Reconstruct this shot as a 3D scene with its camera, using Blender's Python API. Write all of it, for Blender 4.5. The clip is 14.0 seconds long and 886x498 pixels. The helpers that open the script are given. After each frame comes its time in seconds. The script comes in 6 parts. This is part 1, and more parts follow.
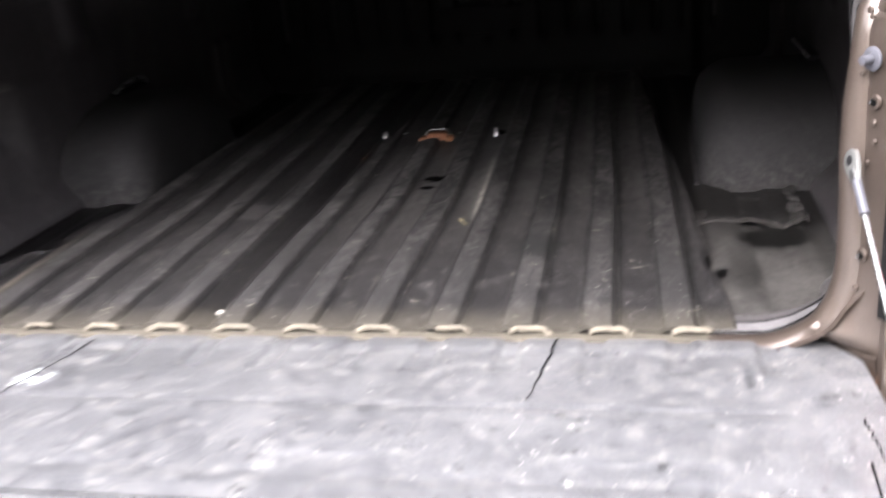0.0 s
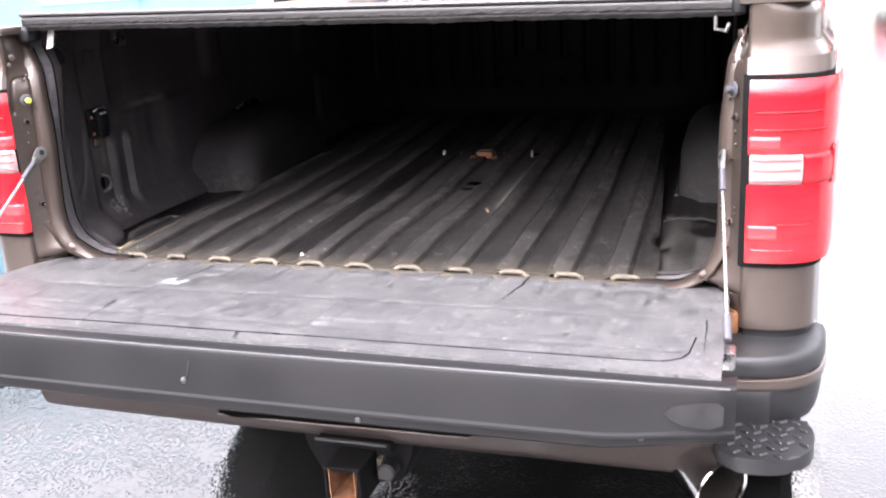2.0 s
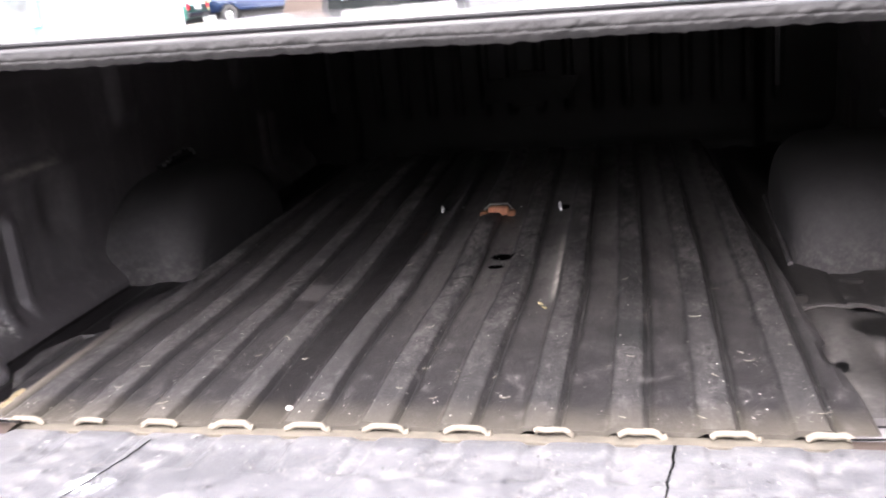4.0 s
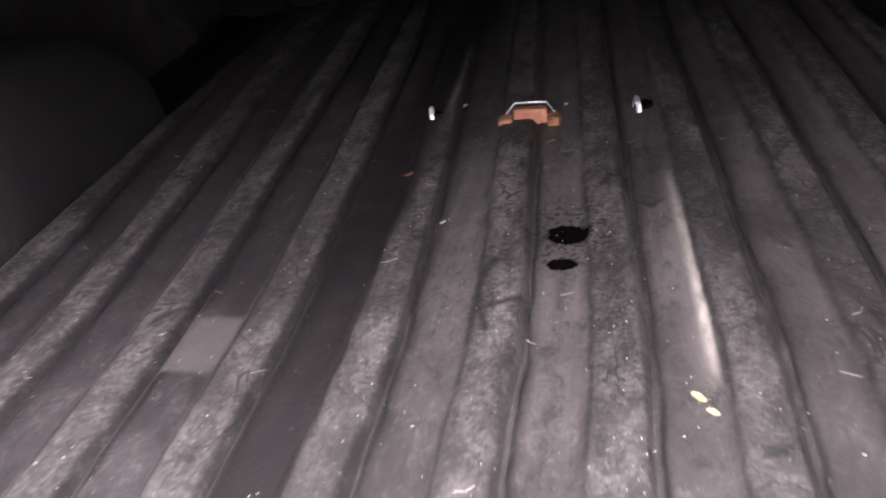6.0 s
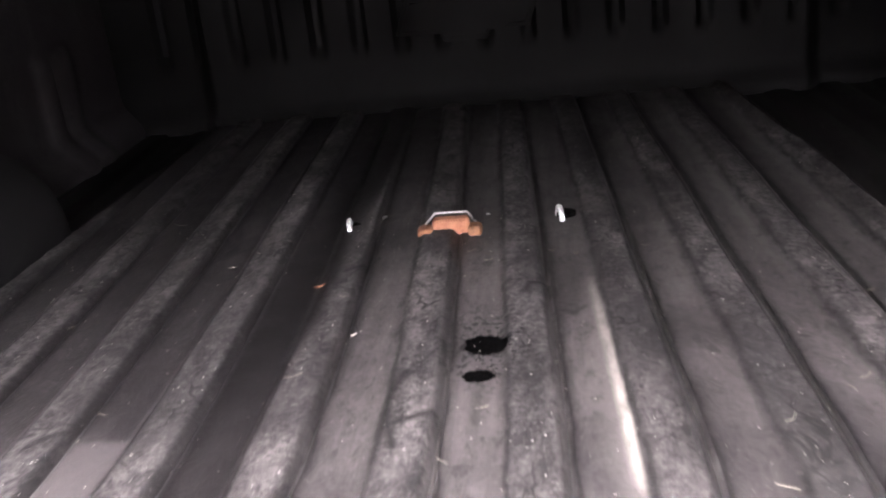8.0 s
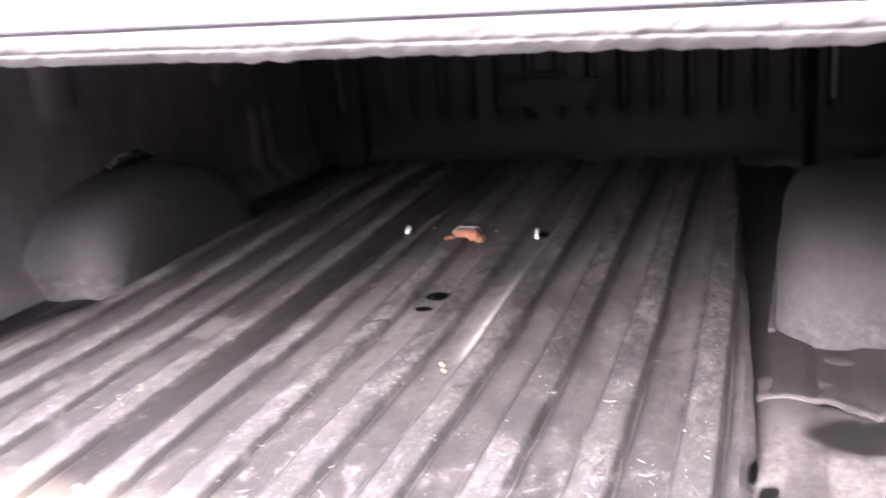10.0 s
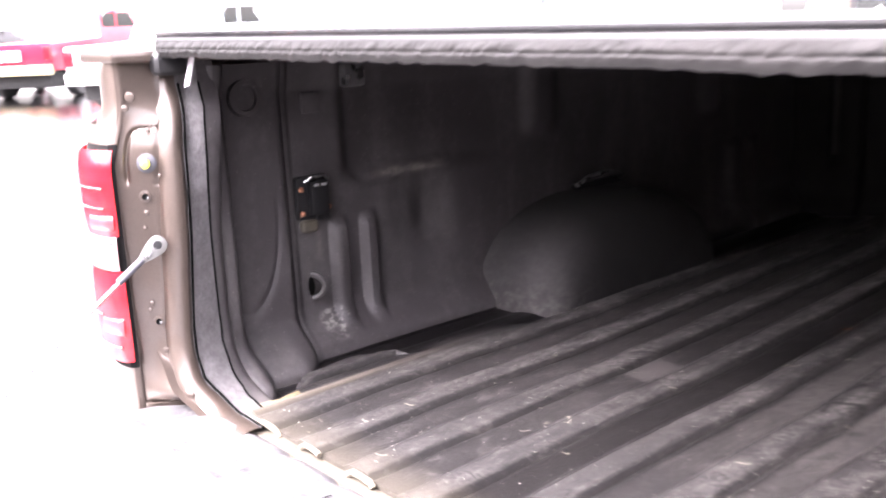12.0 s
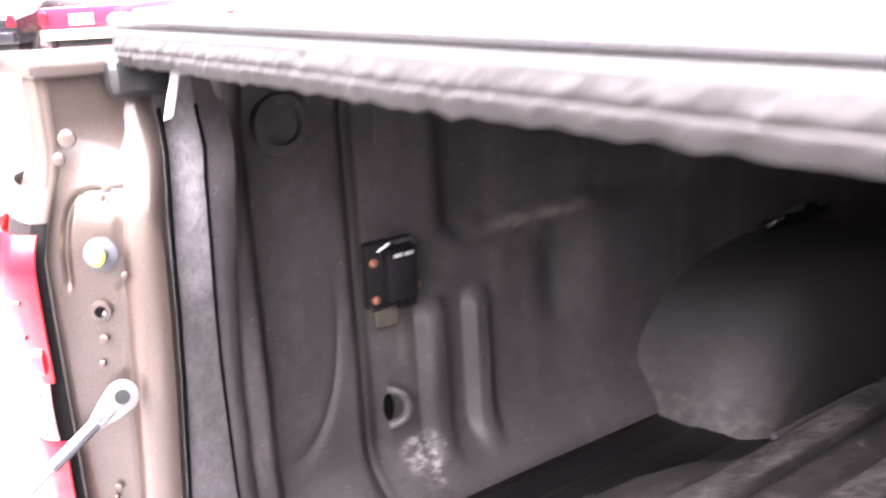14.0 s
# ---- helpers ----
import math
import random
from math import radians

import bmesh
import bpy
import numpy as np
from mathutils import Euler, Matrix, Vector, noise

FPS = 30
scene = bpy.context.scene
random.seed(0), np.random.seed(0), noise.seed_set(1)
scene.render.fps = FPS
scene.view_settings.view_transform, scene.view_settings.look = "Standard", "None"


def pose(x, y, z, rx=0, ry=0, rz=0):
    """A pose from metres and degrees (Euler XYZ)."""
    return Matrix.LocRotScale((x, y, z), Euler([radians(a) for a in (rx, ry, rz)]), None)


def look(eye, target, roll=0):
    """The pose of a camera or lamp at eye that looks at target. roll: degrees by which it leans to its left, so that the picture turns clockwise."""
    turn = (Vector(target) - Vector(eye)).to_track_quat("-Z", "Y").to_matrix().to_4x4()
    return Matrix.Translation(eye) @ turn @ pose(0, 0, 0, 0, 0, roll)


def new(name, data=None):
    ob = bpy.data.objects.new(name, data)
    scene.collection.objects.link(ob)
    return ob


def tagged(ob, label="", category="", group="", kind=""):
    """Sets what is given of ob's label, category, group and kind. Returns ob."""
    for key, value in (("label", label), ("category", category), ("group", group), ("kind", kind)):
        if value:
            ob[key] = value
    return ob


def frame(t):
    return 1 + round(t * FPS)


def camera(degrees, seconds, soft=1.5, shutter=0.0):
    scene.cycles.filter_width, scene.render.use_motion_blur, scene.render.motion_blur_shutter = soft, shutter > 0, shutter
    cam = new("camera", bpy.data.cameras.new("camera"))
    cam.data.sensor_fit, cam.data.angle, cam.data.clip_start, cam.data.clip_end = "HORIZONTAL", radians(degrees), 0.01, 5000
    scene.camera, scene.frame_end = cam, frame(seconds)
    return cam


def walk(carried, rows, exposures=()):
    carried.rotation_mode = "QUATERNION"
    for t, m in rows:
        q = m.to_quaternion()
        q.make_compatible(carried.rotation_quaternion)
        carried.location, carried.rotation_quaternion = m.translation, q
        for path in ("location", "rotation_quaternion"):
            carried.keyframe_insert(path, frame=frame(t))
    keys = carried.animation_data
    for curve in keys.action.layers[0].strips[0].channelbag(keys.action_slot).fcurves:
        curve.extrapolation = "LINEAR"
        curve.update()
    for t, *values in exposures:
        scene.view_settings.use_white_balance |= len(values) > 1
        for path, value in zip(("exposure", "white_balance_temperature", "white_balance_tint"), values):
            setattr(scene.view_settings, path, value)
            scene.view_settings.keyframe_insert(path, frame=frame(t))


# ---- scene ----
# camera and its walk; the truck's bed floor is z = 0, its rear sill y = 0, the ground z = -0.92
cam = camera(50.4, 14.0, soft=1.9, shutter=0.6)
PATH = [
    (0, (0.531, -1.18, 0.613), (0.084, 0.634, -0.101), -5.7),
    (0.5, (0.562, -1.45, 0.622), (-0.038, 0.322, -0.085), -7.8),
    (1, (0.589, -1.693, 0.626), (0.03, 0.12, -0.007), -6.0),
    (1.5, (0.733, -1.769, 0.64), (0.124, 0.027, 0.005), -4.3),
    (2, (0.829, -1.75, 0.637), (0.195, 0.051, 0.044), -3.7),
    (2.5, (0.762, -1.662, 0.635), (0.075, 0.133, 0.082), -3.6),
    (3, (0.595, -1.504, 0.653), (-0.083, 0.306, 0.142), -3.6),
    (3.2, (0.555, -1.416, 0.642), (-0.091, 0.412, 0.153), -3.9),
    (5.3, (0.146, -0.426, 0.563), (-0.192, 1.335, -0.323), -7.5),
    (5.5, (0.122, -0.307, 0.545), (-0.226, 1.434, -0.378), -7.6),
    (6, (0.094, -0.103, 0.498), (-0.286, 1.615, -0.453), -7.4),
    (6.5, (0.087, 0.015, 0.44), (-0.156, 1.799, -0.383), -4.9),
    (7, (0.1, 0.067, 0.414), (-0.062, 1.913, -0.338), -3.9),
    (7.5, (0.103, 0.055, 0.415), (-0.037, 1.914, -0.309), -3.7),
    (8, (0.119, -0.049, 0.447), (-0.136, 1.8, -0.27), -6.3),
    (8.2, (0.132, -0.116, 0.456), (-0.111, 1.717, -0.306), -6.7),
    (10.5, (0.728, -0.782, 0.611), (-0.258, 0.888, 0.121), -4.4),
    (11, (0.727, -0.839, 0.621), (-0.514, 0.679, 0.226), -3.5),
    (11.5, (0.677, -0.742, 0.591), (-0.709, 0.649, 0.215), -2.1),
    (12, (0.571, -0.565, 0.555), (-0.918, 0.689, 0.098), -2.8),
    (12.5, (0.289, -0.387, 0.505), (-1.264, 0.761, -0.015), -4.7),
    (13, (0.008, -0.218, 0.49), (-1.577, 0.853, -0.093), -7.1),
    (13.5, (-0.087, -0.152, 0.503), (-1.715, 0.866, -0.054), -5.8),
    (14, (0.01, -0.207, 0.578), (-1.56, 0.912, 0.045), -3.4),
]
EXPOSURES = [
    (0.0, 2.38, 6500, 15), (1.0, 2.16, 6500, 20), (2.0, 2.15, 6500, 20), (3.2, 2.4, 6550, 19), (4.3, 3.0, 6500, 20),
    (5.3, 3.62, 6500, 23), (6.0, 3.8, 6550, 26), (6.5, 4.08, 6600, 25), (7.0, 4.5, 6600, 24), (7.5, 4.6, 6600, 24), (8.2, 4.5, 6600, 23), (9.4, 4.6, 6600, 24),
    (10.3, 4.65, 6500, 30), (11.0, 4.1, 6600, 27), (11.5, 3.65, 6600, 26), (12.5, 3.6, 6600, 26), (13.0, 3.9, 6650, 25), (14.0, 4.2, 6650, 26)]
walk(cam, [(t, look(eye, target, roll)) for t, eye, target, roll in PATH], EXPOSURES)

# world: a bright overcast sky, and its soft sun
GROUND = -0.92
world = bpy.data.worlds.new("overcast")
scene.world = world
world.use_nodes = True
wn, wl = world.node_tree.nodes, world.node_tree.links
sky = wn.new("ShaderNodeTexSky")
sky.sky_type, sky.sun_disc = "NISHITA", False
sky.sun_elevation, sky.sun_rotation = radians(48), radians(200)
sky.air_density, sky.dust_density, sky.ozone_density = 1.2, 2.5, 1.0
pale = wn.new("ShaderNodeHueSaturation")
pale.inputs["Saturation"].default_value = 0.15
wl.new(sky.outputs[0], pale.inputs["Color"])
# an overcast dome: brighter overhead than at the horizon
up_axis = wn.new("ShaderNodeSeparateXYZ")
wl.new(wn.new("ShaderNodeTexCoord").outputs["Generated"], up_axis.inputs[0])
dome = wn.new("ShaderNodeMapRange")
dome.inputs["From Min"].default_value, dome.inputs["From Max"].default_value = 0.0, 1.0
dome.inputs["To Min"].default_value, dome.inputs["To Max"].default_value = 0.42, 3.55
wl.new(up_axis.outputs["Z"], dome.inputs["Value"])
scaled = wn.new("ShaderNodeVectorMath")
scaled.operation = "SCALE"
wl.new(pale.outputs[0], scaled.inputs[0])
wl.new(dome.outputs[0], scaled.inputs["Scale"])
wl.new(scaled.outputs[0], wn["Background"].inputs["Color"])
wn["Background"].inputs["Strength"].default_value = 0.15
sun_lamp = new("sun", bpy.data.lights.new("sun", "SUN"))
sun_lamp.data.energy, sun_lamp.data.angle, sun_lamp.data.color = 0.6, radians(60), (1.0, 0.98, 0.95)
sun_lamp.matrix_world = look((-3, -12, 14), (0, 0, 0))


# ---- materials ----
class Mat:
    """A node material under construction: a Principled shader with noise, ramps and bumps."""

    def __init__(self, name, rough=0.5, metal=0.0, spec=0.5):
        self.m = bpy.data.materials.new(name)
        self.m.use_nodes = True
        self.n, self.l = self.m.node_tree.nodes, self.m.node_tree.links
        self.b = self.n["Principled BSDF"]
        self.b.inputs["Roughness"].default_value = rough
        self.b.inputs["Metallic"].default_value = metal
        self.b.inputs["Specular IOR Level"].default_value = spec
        self.co = self.n.new("ShaderNodeTexCoord").outputs["Object"]

    def node(self, kind, **sets):
        nd = self.n.new(kind)
        for k, v in sets.items():
            nd.inputs[k].default_value = v
        return nd

    def join(self, a, b):
        self.l.new(a, b)

    def coords(self, scale):
        mp = self.n.new("ShaderNodeMapping")
        mp.inputs["Scale"].default_value = scale
        self.join(self.co, mp.inputs["Vector"])
        return mp.outputs[0]

    def noise(self, scale=10.0, detail=4.0, rough=0.6, stretch=(1, 1, 1), dist=0.0):
        nd = self.node("ShaderNodeTexNoise", Scale=scale, Detail=detail, Roughness=rough, Distortion=dist)
        self.join(self.coords(stretch), nd.inputs["Vector"])
        return nd.outputs["Fac"]

    def ramp(self, fac, *stops):
        nd = self.n.new("ShaderNodeValToRGB")
        el = nd.color_ramp.elements
        while len(el) < len(stops):
            el.new(0.5)
        for e, (p, c) in zip(el, stops):
            e.position = p
            e.color = (c, c, c, 1) if isinstance(c, (int, float)) else (*c, 1)
        self.join(fac, nd.inputs["Fac"])
        return nd.outputs["Color"]

    def mix(self, fac, a, b):
        nd = self.n.new("ShaderNodeMix")
        nd.data_type = "RGBA"
        for val, sock in ((fac, nd.inputs[0]), (a, nd.inputs[6]), (b, nd.inputs[7])):
            if isinstance(val, (int, float)):
                sock.default_value = val if sock == nd.inputs[0] else (val, val, val, 1)
            elif isinstance(val, tuple):
                sock.default_value = (*val, 1)
            else:
                self.join(val, sock)
        return nd.outputs[2]

    def maths(self, op, a, b=0.0, c=None):
        nd = self.n.new("ShaderNodeMath")
        nd.operation = op
        for val, sock in zip((a, b, c), nd.inputs):
            if val is None:
                continue
            if isinstance(val, (int, float)):
                sock.default_value = val
            else:
                self.join(val, sock)
        return nd.outputs[0]

    def colour(self, c):
        if isinstance(c, tuple):
            self.b.inputs["Base Color"].default_value = (*c, 1)
        else:
            self.join(c, self.b.inputs["Base Color"])
        return self

    def rough(self, r):
        self.join(r, self.b.inputs["Roughness"])
        return self

    def bump(self, height, strength=0.3, distance=0.002):
        nd = self.node("ShaderNodeBump", Strength=strength, Distance=distance)
        self.join(height, nd.inputs["Height"])
        self.join(nd.outputs[0], self.b.inputs["Normal"])
        self.relief = nd.outputs[0]
        return self

    def axes(self):
        nd = self.n.new("ShaderNodeSeparateXYZ")
        self.join(self.co, nd.inputs[0])
        return nd.outputs

    def segment(self, a, b, r, wobble):
        """1 along the stroke from a to b in the plan, fading out at r from it."""
        ax = self.axes()
        vx, vy = b[0] - a[0], b[1] - a[1]
        px, py = self.maths("SUBTRACT", ax[0], a[0]), self.maths("SUBTRACT", ax[1], a[1])
        f = self.maths("DIVIDE", self.maths("ADD", self.maths("MULTIPLY", px, vx), self.maths("MULTIPLY", py, vy)), vx * vx + vy * vy)
        f = self.maths("MINIMUM", self.maths("MAXIMUM", f, 0.0), 1.0)
        dx, dy = self.maths("SUBTRACT", px, self.maths("MULTIPLY", f, vx)), self.maths("SUBTRACT", py, self.maths("MULTIPLY", f, vy))
        d = self.maths("ADD", self.maths("SQRT", self.maths("ADD", self.maths("MULTIPLY", dx, dx), self.maths("MULTIPLY", dy, dy))), wobble)
        return self.ramp(d, (r * 0.35, 1.0), (r, 0.0))

    def spot(self, x, y, rx, ry, soft=0.35, wobble=0.5, scale=40.0):
        """1 within an uneven blot about (x, y), 0 outside."""
        ax = self.axes()
        dx = self.maths("DIVIDE", self.maths("SUBTRACT", ax[0], x), rx)
        dy = self.maths("DIVIDE", self.maths("SUBTRACT", ax[1], y), ry)
        d = self.maths("SQRT", self.maths("ADD", self.maths("MULTIPLY", dx, dx), self.maths("MULTIPLY", dy, dy)))
        d = self.maths("ADD", d, self.maths("MULTIPLY", self.maths("SUBTRACT", self.noise(scale, 4), 0.5), wobble * 2))
        return self.ramp(d, (1.0 - soft if soft < 1 else 0.0, 1.0), (1.0, 0.0))


def plain(name, c, rough=0.5, metal=0.0, vary=0.25, scale=12.0, bump=0.15, spec=0.5, dist=0.0015, fine=180.0):
    """A surface with slow patches, fine grain and a little relief."""
    m = Mat(name, rough, metal, spec)
    slow, grain = m.noise(scale, 5), m.noise(fine, 3)
    both = m.maths("ADD", m.maths("MULTIPLY", slow, 0.7), m.maths("MULTIPLY", grain, 0.3))
    dark, light = tuple(v * (1 - vary) for v in c), tuple(min(1.0, v * (1 + vary)) for v in c)
    m.colour(m.ramp(both, (0.3, dark), (0.7, light)))
    m.rough(m.ramp(slow, (0.3, max(0.02, rough - 0.1)), (0.7, min(1.0, rough + 0.1))))
    if bump:
        m.bump(grain, bump, dist)
    return m.m


def make_asphalt():
    """Black wet asphalt, mirror-like between its stones, with sparse glinting grains."""
    m = Mat("wet_asphalt", 0.1, 0.0, 0.5)
    fine, mid, slow = m.noise(150, 4, 0.75), m.noise(30, 4), m.noise(0.55, 5, 0.6, dist=0.4)
    dry = m.ramp(slow, (0.42, 0.0), (0.62, 1.0))
    m.colour(m.mix(dry, m.ramp(fine, (0.3, 0.002), (0.75, 0.007)), m.ramp(fine, (0.3, 0.004), (0.75, 0.014))))
    m.rough(m.mix(dry, 0.05, m.ramp(mid, (0.3, 0.07), (0.7, 0.14))))
    m.b.inputs["Coat Weight"].default_value = 1.0
    m.b.inputs["Coat Roughness"].default_value = 0.05
    m.b.inputs["Coat IOR"].default_value = 1.7
    # aggregate: rounded stones about a centimetre across, standing a little out of the film of water
    cell = m.n.new("ShaderNodeTexVoronoi")
    cell.inputs["Scale"].default_value = 85.0
    m.join(m.co, cell.inputs["Vector"])
    stones = m.ramp(cell.outputs["Distance"], (0.0, 1.0), (0.62, 0.0))
    patchy = m.ramp(m.noise(7, 5, 0.7), (0.36, 0.35), (0.62, 1.0))
    m.bump(m.maths("ADD", m.maths("MULTIPLY", stones, patchy), m.maths("MULTIPLY", m.noise(34, 5, 0.75), 0.3)), 0.36, 0.003)
    m.join(m.relief, m.b.inputs["Coat Normal"])
    return m.m


def make_paint(name, c):
    m = Mat(name, 0.4, 0.65)
    flake, slow = m.noise(900, 2), m.noise(5, 4)
    m.colour(m.mix(m.ramp(slow, (0.3, 0.0), (0.7, 0.5)), m.ramp(flake, (0.35, tuple(v * 0.8 for v in c)), (0.65, tuple(v * 1.2 for v in c))), tuple(v * 0.85 for v in c)))
    m.b.inputs["Coat Weight"].default_value = 0.8
    m.b.inputs["Coat Roughness"].default_value = 0.06
    m.rough(m.ramp(slow, (0.3, 0.34), (0.7, 0.46)))
    m.bump(m.noise(60, 3), 0.03, 0.001)
    return m.m


def make_rubber_mat():
    """Black ribbed rubber: smooth brushed furrows, crumbling dusty lands, one furrow kept wet, two oil blots and a scuff."""
    m = Mat("dusty_rubber", 0.6, 0.0, 0.25)
    ax = m.axes()
    lean = m.maths("MULTIPLY", m.maths("MAXIMUM", m.maths("SUBTRACT", ax[1], 0.6), 0.0), 0.05)
    right = m.maths("MULTIPLY", m.maths("MAXIMUM", ax[0], 0.0), 0.067)
    lean = m.maths("ADD", lean, m.maths("MULTIPLY", right, m.maths("SUBTRACT", m.maths("MINIMUM", ax[1], 0.6), 0.07)))
    sway = m.maths("MULTIPLY", m.ramp(ax[1], (0.08, 0.0), (0.19, 0.5), (0.3, 1.0), (0.42, 1.0), (0.60, 0.5), (0.78, 0.0)), m.ramp(ax[0], (0.02, 1.0), (0.16, 0.0)))
    lean = m.maths("ADD", lean, m.maths("MULTIPLY", sway, 0.007))
    across = m.maths("ADD", ax[0], lean)
    wobble = m.maths("MULTIPLY", m.maths("SUBTRACT", m.noise(14, 7, 0.72), 0.5), 0.024)
    p = m.maths("MODULO", m.maths("ADD", m.maths("ADD", across, wobble), 1.17 - 0.003), 0.117)
    land = m.ramp(p, (0.058, 0.0), (0.069, 1.0), (0.106, 1.0), (0.113, 0.0))
    slow = m.noise(3.2, 4, 0.6, (1, 0.6, 1))
    mottle = m.noise(20, 7, 0.72, (1, 0.5, 1), 0.5)
    brushed = m.maths("ADD", m.maths("MULTIPLY", m.noise(9, 5, 0.6, (9, 0.5, 1), 0.1), 0.4), m.maths("ADD", m.maths("MULTIPLY", m.noise(26, 6, 0.75, (1, 0.4, 1)), 0.35), m.maths("MULTIPLY", m.noise(150, 4, 0.7), 0.25)))
    worn_spots = m.noise(48, 6, 0.8, (1, 0.6, 1), 0.4)
    flake = m.noise(38, 8, 0.78, (1, 0.7, 1))
    crumb = m.noise(150, 4, 0.7)
    grit = m.noise(300, 3, 0.8)
    # furrows: smooth; dark on the left, paler in the middle, grey on the right
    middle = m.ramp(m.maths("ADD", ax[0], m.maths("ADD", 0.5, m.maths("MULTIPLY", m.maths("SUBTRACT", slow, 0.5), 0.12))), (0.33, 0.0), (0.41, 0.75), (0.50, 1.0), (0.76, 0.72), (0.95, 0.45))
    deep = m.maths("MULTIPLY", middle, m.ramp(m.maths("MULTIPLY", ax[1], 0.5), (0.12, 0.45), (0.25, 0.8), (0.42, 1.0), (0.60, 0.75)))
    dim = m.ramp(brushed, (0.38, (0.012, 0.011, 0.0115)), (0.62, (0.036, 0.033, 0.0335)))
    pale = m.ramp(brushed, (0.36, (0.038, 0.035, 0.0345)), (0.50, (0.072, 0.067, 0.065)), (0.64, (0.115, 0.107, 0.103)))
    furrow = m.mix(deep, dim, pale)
    # one flank of each furrow painted brighter on the right, as its lit side
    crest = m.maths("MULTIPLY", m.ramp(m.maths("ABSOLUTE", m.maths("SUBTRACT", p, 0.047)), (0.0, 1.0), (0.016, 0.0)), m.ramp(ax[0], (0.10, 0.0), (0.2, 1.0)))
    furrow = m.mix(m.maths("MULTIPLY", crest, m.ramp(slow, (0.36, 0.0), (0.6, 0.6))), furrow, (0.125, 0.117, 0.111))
    # dust lies in the dark furrows as uneven films
    film = m.maths("MULTIPLY", m.ramp(mottle, (0.50, 0.0), (0.62, 0.55)), m.ramp(slow, (0.42, 0.2), (0.6, 1.0)))
    furrow = m.mix(film, furrow, (0.058, 0.053, 0.0545))
    # lands: soft mottled dust over black rubber
    grain = m.maths("ADD", m.maths("MULTIPLY", mottle, 0.62), m.maths("MULTIPLY", crumb, 0.38))
    top = m.ramp(grain, (0.40, (0.014, 0.013, 0.0132)), (0.47, (0.039, 0.036, 0.0357)), (0.535, (0.075, 0.070, 0.068)), (0.61, (0.130, 0.121, 0.116)))
    bare = m.maths("MULTIPLY", m.ramp(m.noise(4.5, 4, 0.65, (1, 0.45, 1), 0.5), (0.40, 0.75), (0.52, 0.0)), m.ramp(ax[0], (0.0, 0.6), (0.3, 1.0)))
    top = m.mix(bare, top, m.ramp(grain, (0.38, (0.013, 0.012, 0.0122)), (0.6, (0.043, 0.040, 0.039))))
    base = m.mix(land, furrow, top)
    # darker towards the rear end, in patches
    rear_dark = m.ramp(m.maths("ADD", ax[1], m.maths("MULTIPLY", m.noise(5, 5, 0.65), 0.3)), (0.45, 0.84), (0.84, 0.0))
    base = m.mix(m.maths("MULTIPLY", rear_dark, m.ramp(land, (0.0, 1.1), (1.0, 0.92))), base, (0.0135, 0.0127, 0.0131))
    # scattered rubs and pale crumbs of dust, at finger size
    base = m.mix(m.ramp(worn_spots, (0.54, 0.0), (0.62, 0.5)), base, (0.085, 0.079, 0.077))
    base = m.mix(m.ramp(worn_spots, (0.37, 0.75), (0.47, 0.0)), base, (0.009, 0.0085, 0.0088))
    # stained bands across several ribs
    stain = m.ramp(m.noise(2.6, 5, 0.7, (1.4, 0.8, 1), 0.6), (0.38, 0.7), (0.50, 0.0))
    base = m.mix(stain, base, (0.014, 0.013, 0.0132))
    base = m.mix(m.maths("MULTIPLY", m.ramp(crumb, (0.64, 0.0), (0.70, 0.7)), m.ramp(land, (0.0, 0.5), (1.0, 1.0))), base, (0.15, 0.14, 0.135))
    base = m.mix(m.ramp(crumb, (0.29, 0.6), (0.38, 0.0)), base, (0.010, 0.0095, 0.0095))
    crack = m.ramp(m.maths("ABSOLUTE", m.maths("SUBTRACT", m.noise(13, 3, 0.5, (1, 0.8, 1), 0.8), 0.5)), (0.004, 1.0), (0.014, 0.0))
    crack = m.maths("MULTIPLY", m.maths("MULTIPLY", crack, land), m.ramp(m.noise(5, 2), (0.48, 0.0), (0.58, 0.85)))
    base = m.mix(crack, base, (0.006, 0.0055, 0.0055))
    # crease shade painted in: dark gutters, broken lines where a land meets a furrow
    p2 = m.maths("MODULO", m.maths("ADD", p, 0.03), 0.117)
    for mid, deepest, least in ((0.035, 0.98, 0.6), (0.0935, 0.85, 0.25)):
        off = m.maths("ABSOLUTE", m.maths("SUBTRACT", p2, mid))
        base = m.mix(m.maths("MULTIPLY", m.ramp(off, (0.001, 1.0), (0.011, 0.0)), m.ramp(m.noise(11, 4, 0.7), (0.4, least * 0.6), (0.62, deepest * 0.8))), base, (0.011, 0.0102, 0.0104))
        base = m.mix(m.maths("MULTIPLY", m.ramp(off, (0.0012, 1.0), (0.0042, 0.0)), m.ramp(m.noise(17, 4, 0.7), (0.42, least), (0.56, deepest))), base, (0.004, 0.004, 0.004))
    # a squarish dusty patch in one dark furrow
    square = m.maths("MULTIPLY", m.ramp(m.maths("ABSOLUTE", m.maths("ADD", ax[0], m.maths("ADD", wobble, 0.322))), (0.026, 1.0), (0.031, 0.0)), m.ramp(m.maths("ABSOLUTE", m.maths("SUBTRACT", m.maths("ADD", ax[1], wobble), 0.625)), (0.044, 1.0), (0.049, 0.0)))
    base = m.mix(m.maths("MULTIPLY", square, 0.7), base, (0.072, 0.066, 0.066))
    # curled tears in the rubber, seen as dark strokes
    shake = m.maths("MULTIPLY", m.maths("SUBTRACT", m.noise(60, 4, 0.7), 0.5), 0.007)
